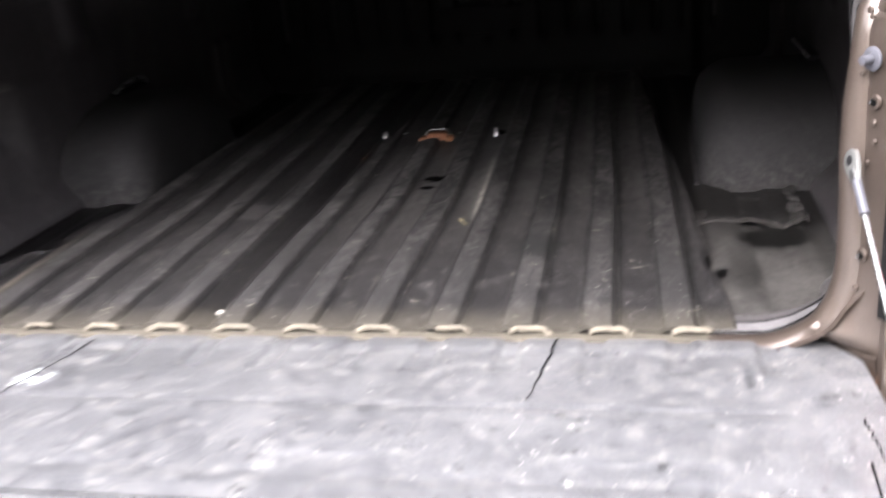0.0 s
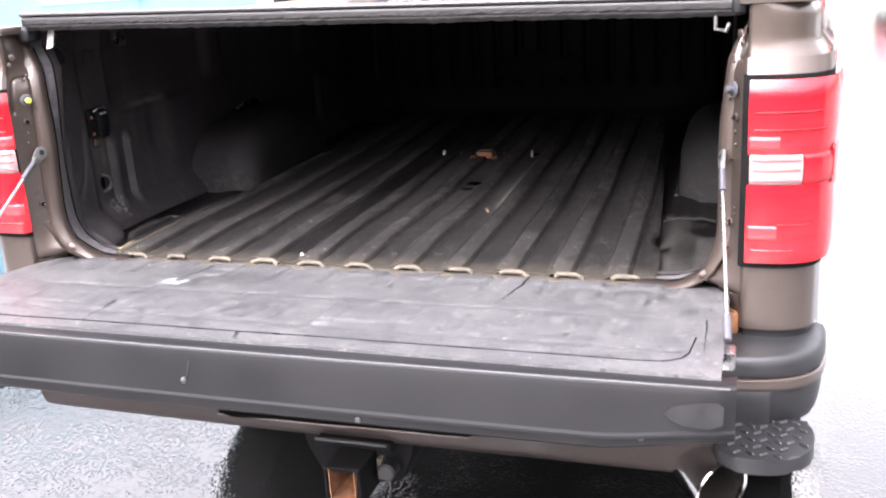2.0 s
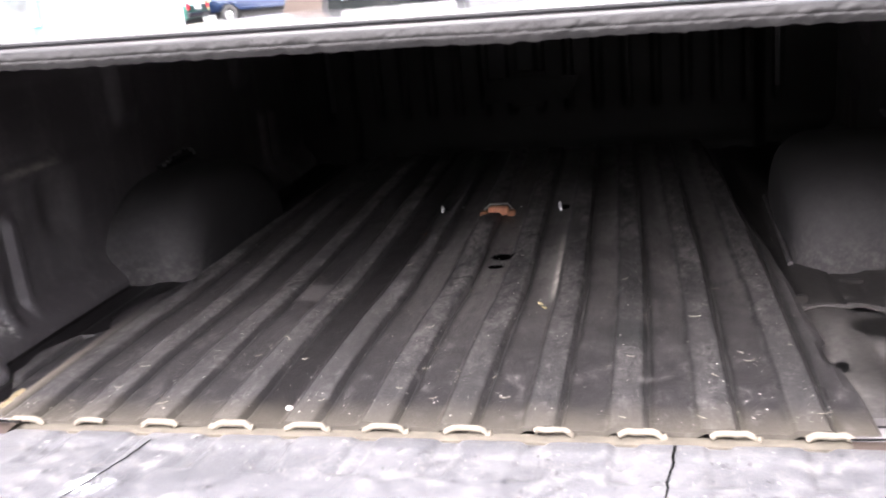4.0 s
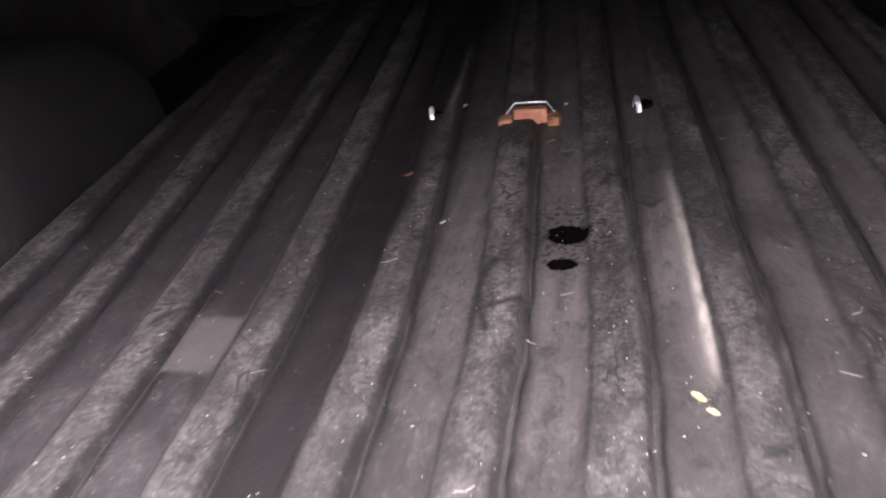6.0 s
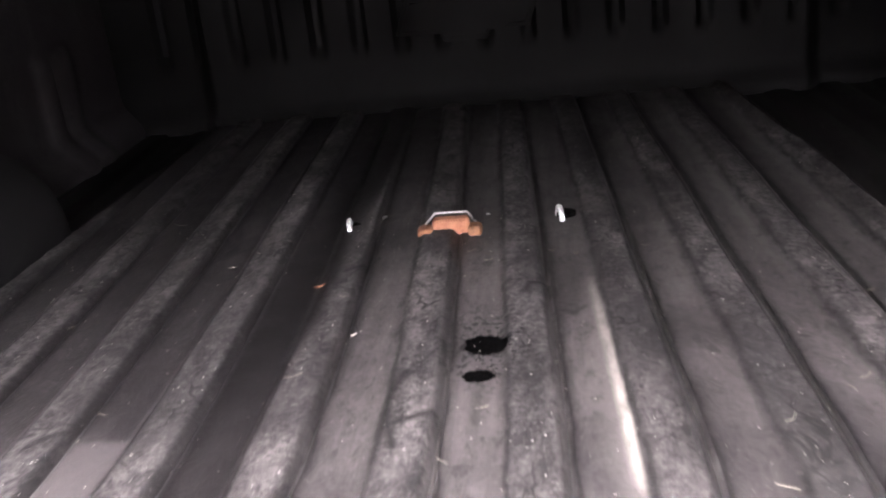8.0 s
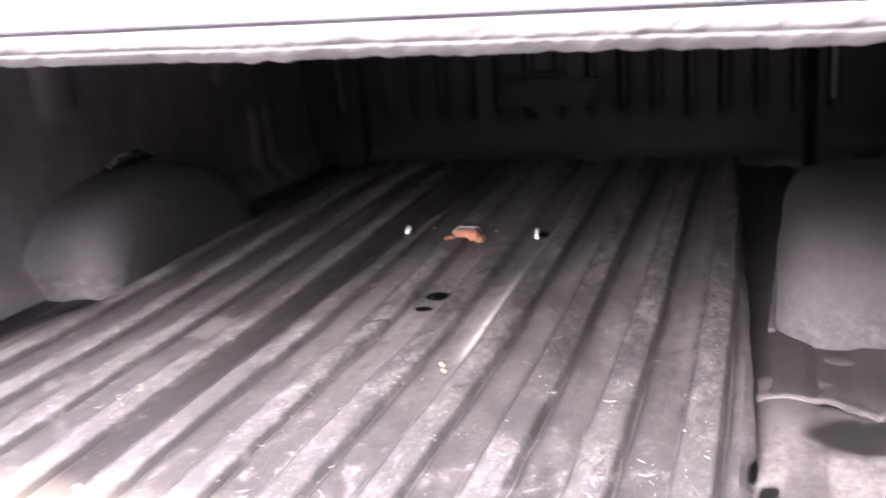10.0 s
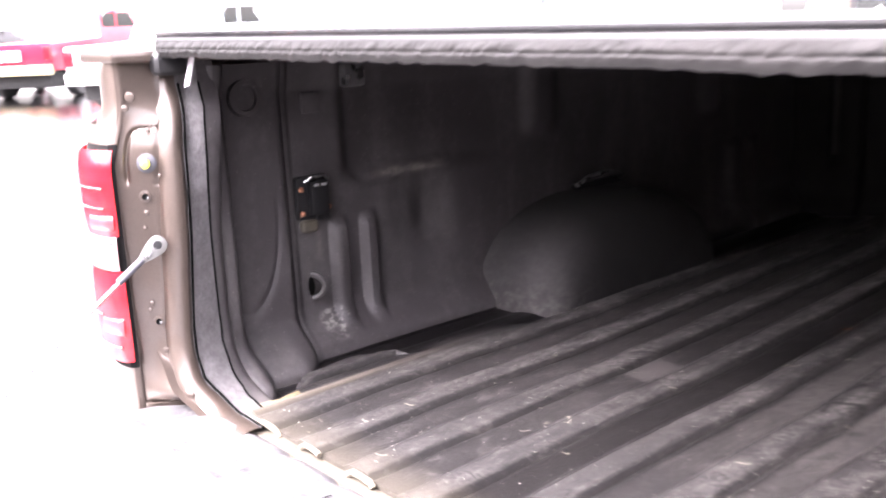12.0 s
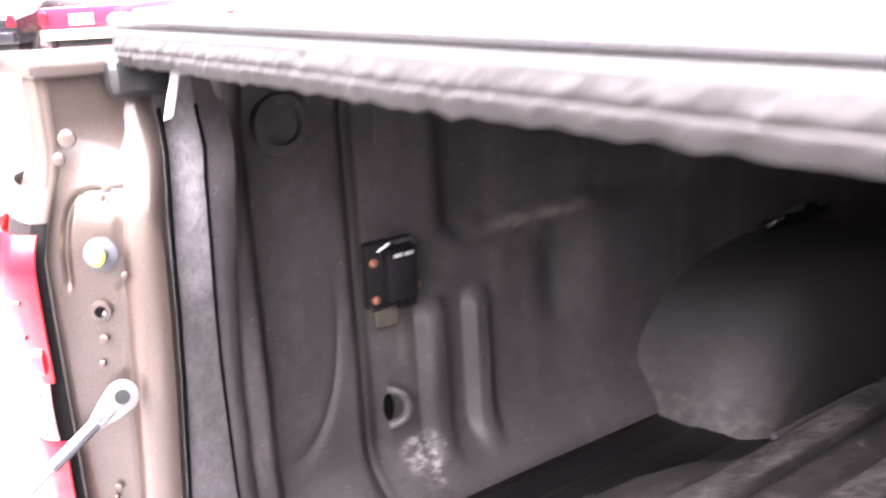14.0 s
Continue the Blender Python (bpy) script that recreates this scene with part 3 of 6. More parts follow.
def spline(points, f):
    """A point and its direction at f, from 0 to 1, on a smooth curve through points in the plane."""
    i = f * (len(points) - 1)
    k = min(int(i), len(points) - 2)
    t = i - k
    p0, p1, p2, p3 = (Vector(points[min(max(j, 0), len(points) - 1)]) for j in (k - 1, k, k + 1, k + 2))
    m1, m2 = (p2 - p0) / 2, (p3 - p1) / 2
    at = (2 * t ** 3 - 3 * t ** 2 + 1) * p1 + (t ** 3 - 2 * t ** 2 + t) * m1 + (3 * t ** 2 - 2 * t ** 3) * p2 + (t ** 3 - t ** 2) * m2
    way = (6 * t ** 2 - 6 * t) * (p1 - p2) + (3 * t ** 2 - 4 * t + 1) * m1 + (3 * t ** 2 - 2 * t) * m2
    return at, way.normalized()


def step_up(v, a, b):
    """0 below a, 1 above b, smooth between."""
    s = min(1.0, max(0.0, (v - a) / (b - a)))
    return s * s * (3 - 2 * s)


def bump_at(v, mid, half, edge):
    return step_up(v, mid - half - edge, mid - half) * (1 - step_up(v, mid + half, mid + half + edge))


# ---- ground and distance ----
def lot_height(x, y):
    """The lot rises gently on its far left."""
    return 0.45 * step_up(-x, 9.0, 20.0) * (1 - step_up(y, 12.0, 20.0))


def build_ground():
    bm = bmesh.new()
    surf(lambda u, v: ((u - 0.5) * 120, (v - 0.5) * 120, GROUND + lot_height((u - 0.5) * 120, (v - 0.5) * 120) + 0.012 * noise.noise(((u - 0.5) * 120 * 0.35, (v - 0.5) * 120 * 0.35, 0))), 160, 160, bm)
    tagged(part("ground", bm, ASPHALT, None), "wet dark asphalt of the parking lot", "ground", kind="structure")
    bm = bmesh.new()
    rim = lambda u, v: (math.cos(u * 2 * math.pi) * (55 + v * v * 1500), math.sin(u * 2 * math.pi) * (55 + v * v * 1500), GROUND - 0.06 + 0.08 * min(1, v * 40))
    surf(rim, 64, 12, bm, True)
    tagged(part("field", bm, GRASS, None), "yellowed grass field beyond the parking lot", "grass", kind="structure")


build_ground()

# ---- the pickup truck ----
truck = thing("pickup_truck", "bronze pickup truck, tailgate lowered, empty lined bed", "pickup truck", (0, 1.0, GROUND))
FLOOR_Z, BED_Y0 = -0.02, 0.06
RAIL_FALL = 0.0225  # the rails and the cover fall towards the cab, by this much a metre


def rib_height(x, y=0.0):
    """The ribbed section of the bed and its mat: broad raised lands with sloping sides, a crease beside each; the ribs lean a little towards the front."""
    p = (x + rib_lean(x, y) - 0.003) % 0.117
    drop = 1 - step_up(p, 0.056, 0.070) if p < 0.1 else step_up(p, 0.106, 0.117)
    q = p if p < 0.06 else 0.117 - p
    return -0.0065 * drop - 0.0025 * (1 - step_up(q, 0.001, 0.005))


def rib_lean(x, y):
    sway = 0.007 * step_up(y, 0.08, 0.3) * (1 - step_up(y, 0.42, 0.78)) * (1 - step_up(x, 0.02, 0.16))
    return sway + 0.05 * max(0.0, y - 0.6) + 0.067 * min(1.0, max(0.0, x)) * (min(y, 0.6) - 0.07)


def build_bed_floor():
    bm = surf(lambda u, v: (-0.90 + 1.8 * u, BED_Y0 - 0.02 + v * 1.99, FLOOR_Z - 0.014 + rib_height(-0.90 + 1.8 * u, BED_Y0 - 0.02 + v * 1.99)), 240, 12)
    part("bed_floor", solid(bm, 0.012), WET_FLOOR, truck, "wet black coated steel bed floor")
    part("sill_strip", box((-0.655, 0.046, -0.04), (0.655, 0.070, -0.0135), 0.003), MUD, truck, "earth-caked sill strip")
    part("rear_sill", box((-0.74, -0.005, -0.085), (0.74, 0.045, -0.035), 0.006), PAINT, truck, "painted sill under the bed floor")


def wall_inner(y, z):
    """How far the inside of the bed's side wall stands from the middle, at y along the bed and height z."""
    x = 0.845 - 0.033 * step_up(y, 0.112, 0.134) + 0.052 * step_up(y, 0.142, 0.176)
    x += 0.012 * bump_at(y, 0.292, 0.003, 0.010) + 0.022 * step_up(y, 0.287, 0.312)
    up = step_up(z, 0.268 + 0.03 * bump_at(y, 0.40, 0.01, 0.06), 0.302)
    x += 0.018 * step_up(y, 0.41, 0.45) * up * (1 - step_up(y, 0.68, 0.9))
    x += 0.006 * bump_at(y, 0.590, 0.03, 0.05) * bump_at(z, 0.215, 0.04, 0.05)
    x -= 0.009 * bump_at(y, 0.58, 0.09, 0.05) * bump_at(z, 0.292, 0.003, 0.012) * (1 + 0.5 * noise.noise((y * 30, 0, 0)))
    x += 0.016 * bump_at(y, 0.64, 0.012, 0.07) * bump_at(z, 0.20, 0.02, 0.08)
    low = 1 - step_up(z, 0.195, 0.225)
    for rib_y in (0.402, 0.472):
        x -= 0.016 * bump_at(y, rib_y, 0.006, 0.016) * low * step_up(z, -0.01, 0.05)
    x -= 0.012 * bump_at(y, 1.72, 0.01, 0.03) * low + 0.012 * bump_at(y, 1.80, 0.01, 0.03) * low
    x -= 0.02 * bump_at(y, 0.95, 0.02, 0.05) * step_up(z, 0.3, 0.36) + 0.018 * bump_at(y, 1.6, 0.02, 0.05) * step_up(z, 0.3, 0.36)
    foot = 1 - step_up(z, -0.02, 0.075)
    x -= (0.055 + 0.035 * bump_at(y, 0.19, 0.05, 0.06)) * foot * foot
    # a shallow moulded arc low on the rear panel
    x += 0.004 * bump_at(math.hypot((y - 0.19) / 0.075, (z - 0.25) / 0.17), 1.0, 0.02, 0.06) * (1 - step_up(z, 0.2, 0.3)) * (1 if y < 0.285 else 0)
    return x - 0.012 * step_up(z, 0.46, 0.53)


def wall_edge(v):
    return 0.112 + 1.925 * v ** 1.6


def build_side_wall(s):
    height = lambda u: FLOOR_Z - 0.05 + u * 0.60
    bm = surf(lambda u, v: (s * wall_inner(wall_edge(v), height(u)), wall_edge(v), height(u) - (RAIL_FALL * wall_edge(v) + 0.012) * step_up(u, 0.75, 1.0)), 76, 260)
    part("bed_wall", solid(bm, -0.006 * s), LINER, truck, "black plastic bed wall liner")

    # wheel well: an arch drawn out from the wall, its inner edge rounded over into an upright face
    inner, half, rise, round_off = (0.672 if s < 0 else 0.618), 0.315, 0.208, 0.085

    def well(u, v):
        a = math.pi * u
        if v < 0.3:
            x, cut = 0.90 - (0.90 - inner - round_off) * v / 0.3, 0.0
        elif v < 0.75:
            f = math.pi / 2 * (v - 0.3) / 0.45
            x, cut = inner + round_off * (1 - math.sin(f)), round_off * (1 - math.cos(f))
        else:
            f = (v - 0.75) / 0.25
            x, cut = inner - 0.006 * f, round_off + (half - round_off) * f
        k = max(0.0, 1 - cut / half)
        tall = max(0.002, rise - cut if cut <= round_off else (rise - round_off) * k / (1 - round_off / half))
        pw = lambda c, e: math.copysign(abs(c) ** e, c)
        dent = 0.004 * noise.noise((u * 5, v * 4, 2 + s))
        return (s * (x - dent), 1.065 - half * k * pw(math.cos(a), 0.86), FLOOR_Z - 0.01 + tall * pw(math.sin(a), 0.86))
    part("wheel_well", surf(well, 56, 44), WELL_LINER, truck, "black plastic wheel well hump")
    lip = [(s * (inner - 0.004 + 0.004 * noise.noise((k * 0.9, s, 5))), 0.80 + 0.53 * k / 24, FLOOR_Z - 0.004 + 0.004 * abs(noise.noise((k * 1.1, s, 9)))) for k in range(25)]
    part("well_flange", tube(lip, 0.006, 8), LINER, truck, "uneven folded flange along the well's foot")
    bent = [(s * 0.862, 1.05, 0.186), (s * 0.845, 1.075, 0.206), (s * 0.838, 1.12, 0.212), (s * 0.845, 1.17, 0.205), (s * 0.862, 1.215, 0.186)]
    hook = part("wall_hook", box((min(s * 0.862, s * 0.886), 1.05, 0.174), (max(s * 0.862, s * 0.886), 1.215, 0.190), 0.005), DARK_STEEL, truck, "dark tie-down bracket over the wheel well")
    part("hook_loop", tube([tuple(spline([(p[1], p[2]) for p in bent], k / 20)[0][i] if i >= 0 else s * (0.862 - 0.024 * math.sin(math.pi * k / 20)) for i in (-1, 0, 1)) for k in range(21)], 0.0045, 8), STEEL, hook, "worn bare steel loop")
    # tie-down pocket, ring and drain loop
    pocket = part("tie_down", box((min(s * 0.868, s * 0.89), 0.312, 0.228), (max(s * 0.868, s * 0.89), 0.380, 0.306), 0.006), DARK_STEEL, truck, "black steel tie-down plate, rusted at its bolts")
    part("latch", box((min(s * 0.852, s * 0.868), 0.332, 0.236), (max(s * 0.852, s * 0.868), 0.372, 0.300), 0.007), DARK_STEEL, pocket)
    part("rim", tube([(s * 0.864, 0.326, 0.297), (s * 0.858, 0.336, 0.305), (s * 0.858, 0.366, 0.306), (s * 0.864, 0.376, 0.299)], 0.0028, 8), STEEL, pocket, "bright worn edge")
    for k in range(2):
        part("slot", box((min(s * 0.850, s * 0.853), 0.339 + 0.015 * k, 0.289), (max(s * 0.850, s * 0.853), 0.350 + 0.015 * k, 0.2935), 0.001), BRIGHT_STEEL, pocket, "bright worn bar at the latch top")
    for k in range(4):
        part("tooth", box((min(s * 0.856, s * 0.868), 0.347 + 0.0065 * k, 0.2255), (max(s * 0.856, s * 0.868), 0.3505 + 0.0065 * k, 0.236), 0.001), DARK_STEEL, pocket)
    for by, bz in ((0.320, 0.284), (0.320, 0.240), (0.376, 0.246)):
        part("bolt", lathe([(0.005, 0), (0.005, 0.004), (0.002, 0.006)], 10, Matrix.Translation((s * 0.868, by, bz)) @ pose(0, 0, 0, 0, -90 * s, 0)), ORANGE_RUST, pocket, "rusty bolt")
    part("tab", box((min(s * 0.878, s * 0.862), 0.316, 0.204), (max(s * 0.878, s * 0.862), 0.35, 0.227), 0.009, None, 3), MUD, pocket, "dirt-stained lower tab")
    loop = [(s * (0.874 - 0.014 * math.sin(a)), 0.330 + 0.020 * math.sin(a), 0.102 + 0.023 * math.cos(a)) for a in (math.pi * k / 12 for k in range(13))]
    part("loop_recess", lathe([(0.021, 0), (0.019, 0.002), (0.002, 0.0022)], 20, Matrix.Translation((s * 0.874, 0.330, 0.102)) @ pose(0, 0, 0, 0, -90 * s, 0) @ Matrix.Diagonal((0.85, 0.36, 1, 1))), VOID, truck, "dark hollow behind the loop")
    part("tie_down_loop", tube(loop, 0.0055, 10), LINER, truck, "black tie-down loop")
    part("stake_ring", lathe([(0.032, 0), (0.03, 0.008), (0.022, 0.008), (0.02, -0.004), (0.001, -0.006)], 28, Matrix.Translation((s * 0.853, 0.215, 0.457)) @ pose(0, 0, 0, 0, -90 * s, 0)), LINER, truck, "round moulded socket")
    part("square_recess", box((min(s * 0.871, s * 0.876), 0.338, 0.418), (max(s * 0.871, s * 0.876), 0.378, 0.455), 0.004), LINER, truck, "shallow square pressing")
    part("clip", box((min(s * 0.80, s * 0.82), 0.386, 0.462), (max(s * 0.80, s * 0.82), 0.43, 0.502), 0.006), STEEL, truck, "grey cover clamp under the rail")


def opening_edge(s, n=16):
    """The edge of the tailgate opening from the rail down and round to the sill: (x, z) and the way out of the opening."""
    pts = [((0.800, 0.530), (1, 0)), ((0.797, 0.492), (1, 0)), ((0.788, 0.474), (1, 0)), ((0.777, 0.455), (1, 0)), ((0.768, 0.43), (1, 0)), ((0.763, 0.38), (1, 0)), ((0.757, 0.32), (1, 0)), ((0.755, 0.26), (1, 0)), ((0.757, 0.20), (1, 0))]
    for k in range(n + 1):
        a = math.pi / 2 * k / n
        pts.append(((0.660 + 0.097 * math.cos(a), 0.125 - 0.13 * math.sin(a)), (math.cos(a), -math.sin(a))))
    pts.append(((0.60, -0.006), (0, -1)))
    return [(Vector((s * p[0], p[1])), Vector((s * q[0], q[1]))) for p, q in pts]


def rear_lean(z):
    """How far the opening's edge leans to the rear towards the sill."""
    return min(0.020, max(-0.009, 0.0735 * (0.352 - z)))


def sweep_edge(s, profile, thin=0.35):
    """A strip along the opening's edge, its section given as (way out, y); it flattens along the sill."""
    edge = opening_edge(s)
    fine = []
    for (p, q), (p2, q2) in zip(edge, edge[1:]):
        fine += [(p.lerp(p2, f), q.lerp(q2, f).normalized()) for f in (0, 0.5)]
    fine.append(edge[-1])

    def at(u, v):
        p, q = fine[round(u * (len(fine) - 1))]
        o, y = profile[round(v * (len(profile) - 1))]
        if y < 0.021:
            o = min(o, 0.040 - 0.024 * step_up(-q.y, 0.0, 0.5))
        keep = 1 - (1 - thin) * step_up(-q.y, 0.3, 1.0)
        tip = step_up(p.y, 0.40, 0.492)
        if 0.06 < y < 0.1245:
            o *= 1 - step_up(y, 0.06, 0.09) * step_up(p.y, 0.22, 0.46)
        lean = rear_lean(p.y) * (1 - step_up(y, 0.056, 0.097)) * (1 - step_up(-q.y, 0.6, 1.0))
        far = step_up(y, 0.058, 0.09)
        return (p.x + q.x * o * (1 - 0.9 * tip * (1 - far)), (y * (1 - 0.5 * tip) + 0.034 * tip) * (1 - far) + (y + 0.012 * tip) * far - lean, p.y + q.y * o * keep)
    return surf(at, len(fine) - 1, len(profile) - 1)


def corner_lean(z):
    """How far the rear corner draws forward above the tail light."""
    return 0.024 * step_up(z, 0.37, 0.475)


def build_pillar(s):
    lip = ((0.040, 0.006), (0.030, 0.014), (0.021, 0.019), (0.015, 0.019), (0.009, 0.022), (0.002, 0.028), (-0.003, 0.038), (-0.002, 0.049), (0.004, 0.056), (0.010, 0.057))
    part("opening_lip", sweep_edge(s, lip), PAINT, truck, "rounded painted lip of the bed opening")
    part("edge_foam", sweep_edge(s, ((0.003, 0.055), (0.005, 0.060), (0.011, 0.070), (0.019, 0.082), (0.026, 0.093), (0.028, 0.097)), 0.1), FLANGE, truck, "grey cut edge of the bed liner")
    part("liner_roll", sweep_edge(s, ((0.027, 0.096), (0.026, 0.101), (0.029, 0.110), (0.036, 0.119), (0.046, 0.124), (0.062, 0.126), (0.085, 0.126)), 0.1), LINER, truck, "rolled rim of the wall liner")

    for o, y in ((0.004, 0.0585), (0.0265, 0.0965)):
        pts = []
        for k, (p, q) in enumerate(opening_edge(s)[1:]):
            keep = 1 - 0.9 * step_up(-q.y, 0.3, 1.0)
            held = o * (1 - step_up(y, 0.06, 0.09) * step_up(p.y, 0.22, 0.46))
            tip = step_up(p.y, 0.40, 0.492)
            far = step_up(y, 0.058, 0.09)
            pts.append((p.x + q.x * (held * (1 - 0.9 * tip * (1 - far)) + 0.0018 * noise.noise((k * 1.7, o * 90, 0))), (y * (1 - 0.5 * tip) + 0.036 * tip) * (1 - far) + (y + 0.012 * tip) * far + 0.003 * noise.noise((k * 1.3, o * 50, 3)) - rear_lean(p.y) * (1 - step_up(y, 0.062, 0.09)) * (1 - step_up(-q.y, 0.6, 1.0)), p.y + q.y * o * keep))
        part("sealant_bead", tube(pts, 0.0024 if o < 0.01 else 0.0019, 6), VOID, truck, "wavy black sealant bead")
    part("corner_boot", box((min(s * 0.768, s * 0.798), 0.030, 0.505), (max(s * 0.768, s * 0.798), 0.085, 0.542), 0.014, None, 3), BLACK_PLASTIC, truck, "crumpled black corner boot")

    def face(u, v):
        z = -0.035 + 0.572 * v
        low = 1 - math.sqrt(max(0.0, 1 - ((0.125 - min(0.125, max(z, 0.01))) / 0.115) ** 2))
        top = step_up(z, 0.40, 0.492)
        inner = 0.765 - 0.1 * low * (1 - step_up(0.03 - z, 0.0, 0.03)) + 0.030 * top
        lean = 0.02 * step_up(z, 0.40, 0.53)
        outer = 0.801 - lean * (1 - top)
        x = inner + 0.004 + (outer - inner) * u
        y = (0.030 - rear_lean(z) + 0.036 * top) * (1 - u) + (corner_lean(z) - 0.036) * u
        # hooked groove round the striker, a crease below it and a soft bead beside the lip
        across, corner = u * 0.066, 0.012
        qa, qz = across - (0.0515 - corner), z - (0.430 - corner)
        away = math.hypot(max(qa, 0), max(qz, 0)) + min(max(qa, qz), 0) - corner
        groove = math.exp(-(away / 0.0028) ** 2) * step_up(z, 0.345, 0.36) * step_up(u, 0.12, 0.24)
        crease = bump_at(z, 0.348, 0.001, 0.005) * bump_at(u, 0.1, 0.16, 0.05)
        return (s * (x + 0.0032 * groove + 0.0012 * crease), y + 0.0018 * groove + 0.001 * crease + 0.004 * bump_at(u, 0.20, 0.03, 0.05), z)
    part("jamb", surf(face, 48, 210), PAINT, truck, "bronze painted tailgate jamb")
    # pressed foot of the jamb over the hinge
    foot = surf(lambda u, v: (s * (0.762 + 0.036 * u + 0.006 * v), 0.024 - 0.058 * u - 0.012 * math.sin(math.pi * u) * (1 - v), 0.006 - 0.040 * v), 10, 6)
    part("jamb_foot", solid(foot, 0.003), PAINT, truck, "pressed painted foot of the jamb")
    # outer corner and bedside, from the jamb round to the flank
    plan = [(0.80, -0.036), (0.8015, -0.041), (0.809, -0.047), (0.848, -0.049), (0.888, -0.042), (0.918, -0.022), (0.933, 0.01), (0.945, 0.10), (0.965, 0.45), (0.985, 1.0), (0.985, 1.6), (0.98, 2.03)]

    def flank(u, v):
        (x, y), _ = spline(plan, u)
        z = -0.30 + 0.845 * v
        if y < 0.12:
            z = -0.055 + 0.60 * v
        z -= RAIL_FALL * max(0.0, y) * v
        shoulder = 0.02 * step_up(z, 0.43, 0.46) + 0.035 * step_up(z, 0.50, 0.545) ** 2
        return (s * (x - shoulder * step_up(x, 0.80, 0.88)), y + corner_lean(z) * (1 - step_up(y, 0.0, 0.3)), z)
    part("bedside", surf(flank, 66, 48), PAINT, truck, "bronze painted bedside")
    cap = box((min(s * 0.782, s * 0.91), -0.030, 0.527), (max(s * 0.782, s * 0.91), 2.03, 0.546), 0.008)
    for v in cap.verts:
        v.co.z -= RAIL_FALL * max(0.0, v.co.y)
    part("rail_cap", cap, PAINT, truck, "top rail of the bedside")
    # tail lamp
    lamp = part("tail_light", surf(lambda u, v: lamp_skin(s, 0.0, u, 0.066 + 0.348 * v, 0.006), 14, 10), GRIMY_STEEL, truck, "red tail light in a black bezel")
    def lens(nm, u0, u1, z0, z1, mt, text, proud=0.011):
        bm = surf(lambda u, v: lamp_skin(s, 0.17 if s < 0 else 0.25, u0 + (u1 - u0) * u, z0 + (z1 - z0) * v, proud + 0.004 * math.sin(math.pi * v) ** 0.5), 20, 12)
        part(nm, solid(bm, 0.003), mt, lamp, text)
    lens("red_lens", 0.0, 1.0, 0.276, 0.404, RED_LENS, "red lens with moulded ribs", 0.017)
    lens("red_lens", 0.0, 1.0, 0.079, 0.222, RED_LENS, "red lens with moulded ribs", 0.017)
    lens("red_lens", 0.35, 1.0, 0.223, 0.275, RED_LENS, "red wrap of the lens", 0.017)
    lens("reverse_lens", 0.02, 0.34, 0.2235, 0.2755, CLEAR_LENS, "clear reversing lens", 0.017)
    for z in (0.2300, 0.2480, 0.2660):
        lens("lens_rib", 0.04, 0.32, z, z + 0.003, LENS_ROSE, "thin moulded rib of the lens", 0.0202)
    for z0, z1, u0, u1 in ((0.348, 0.351, 0.05, 0.45), (0.318, 0.321, 0.05, 0.5), (0.285, 0.308, 0.02, 0.2), (0.102, 0.106, 0.05, 0.3), (0.122, 0.150, 0.03, 0.2), (0.150, 0.153, 0.2, 0.4)):
        lens("reflector", u0, u1, z0, z1, LAMP_DEEP if z1 - z0 < 0.006 else LAMP_PALE, "moulded line inside the lamp", 0.0195)
    bm = surf(lambda u, v: lamp_skin(s, 0.70, 0.2 * u, 0.215 + 0.07 * v, 0.023), 6, 6)
    part("side_reflector", solid(bm, 0.002), LAMP_PALE, lamp, "pale side reflector")
    part("bezel_top", surf(lambda u, v: lamp_skin(s, 0.0, u, 0.411 + 0.028 * v, 0.0072), 14, 3), PAINT, truck, "painted panel above the tail light")
    part("gap", surf(lambda u, v: lamp_skin(s, 0.0, u, -0.085 + 0.03 * v, -0.008), 14, 3), BLACK_PLASTIC, truck, "dark gap above the bumper")


def lamp_skin(s, cut, u, z, proud):
    """A point of the rear corner's skin, u from the jamb round to the flank."""
    plan = [(0.80, -0.037), (0.8015, -0.041), (0.809, -0.047), (0.848, -0.049), (0.888, -0.042), (0.918, -0.022), (0.933, 0.01), (0.939, 0.05), (0.9445, 0.095)]
    p, way = spline(plan, cut + (1 - cut) * u)
    return (s * (p.x + way.y * proud), p.y - way.x * proud + corner_lean(z) * (1 - step_up(p.y, 0.0, 0.3)), z)


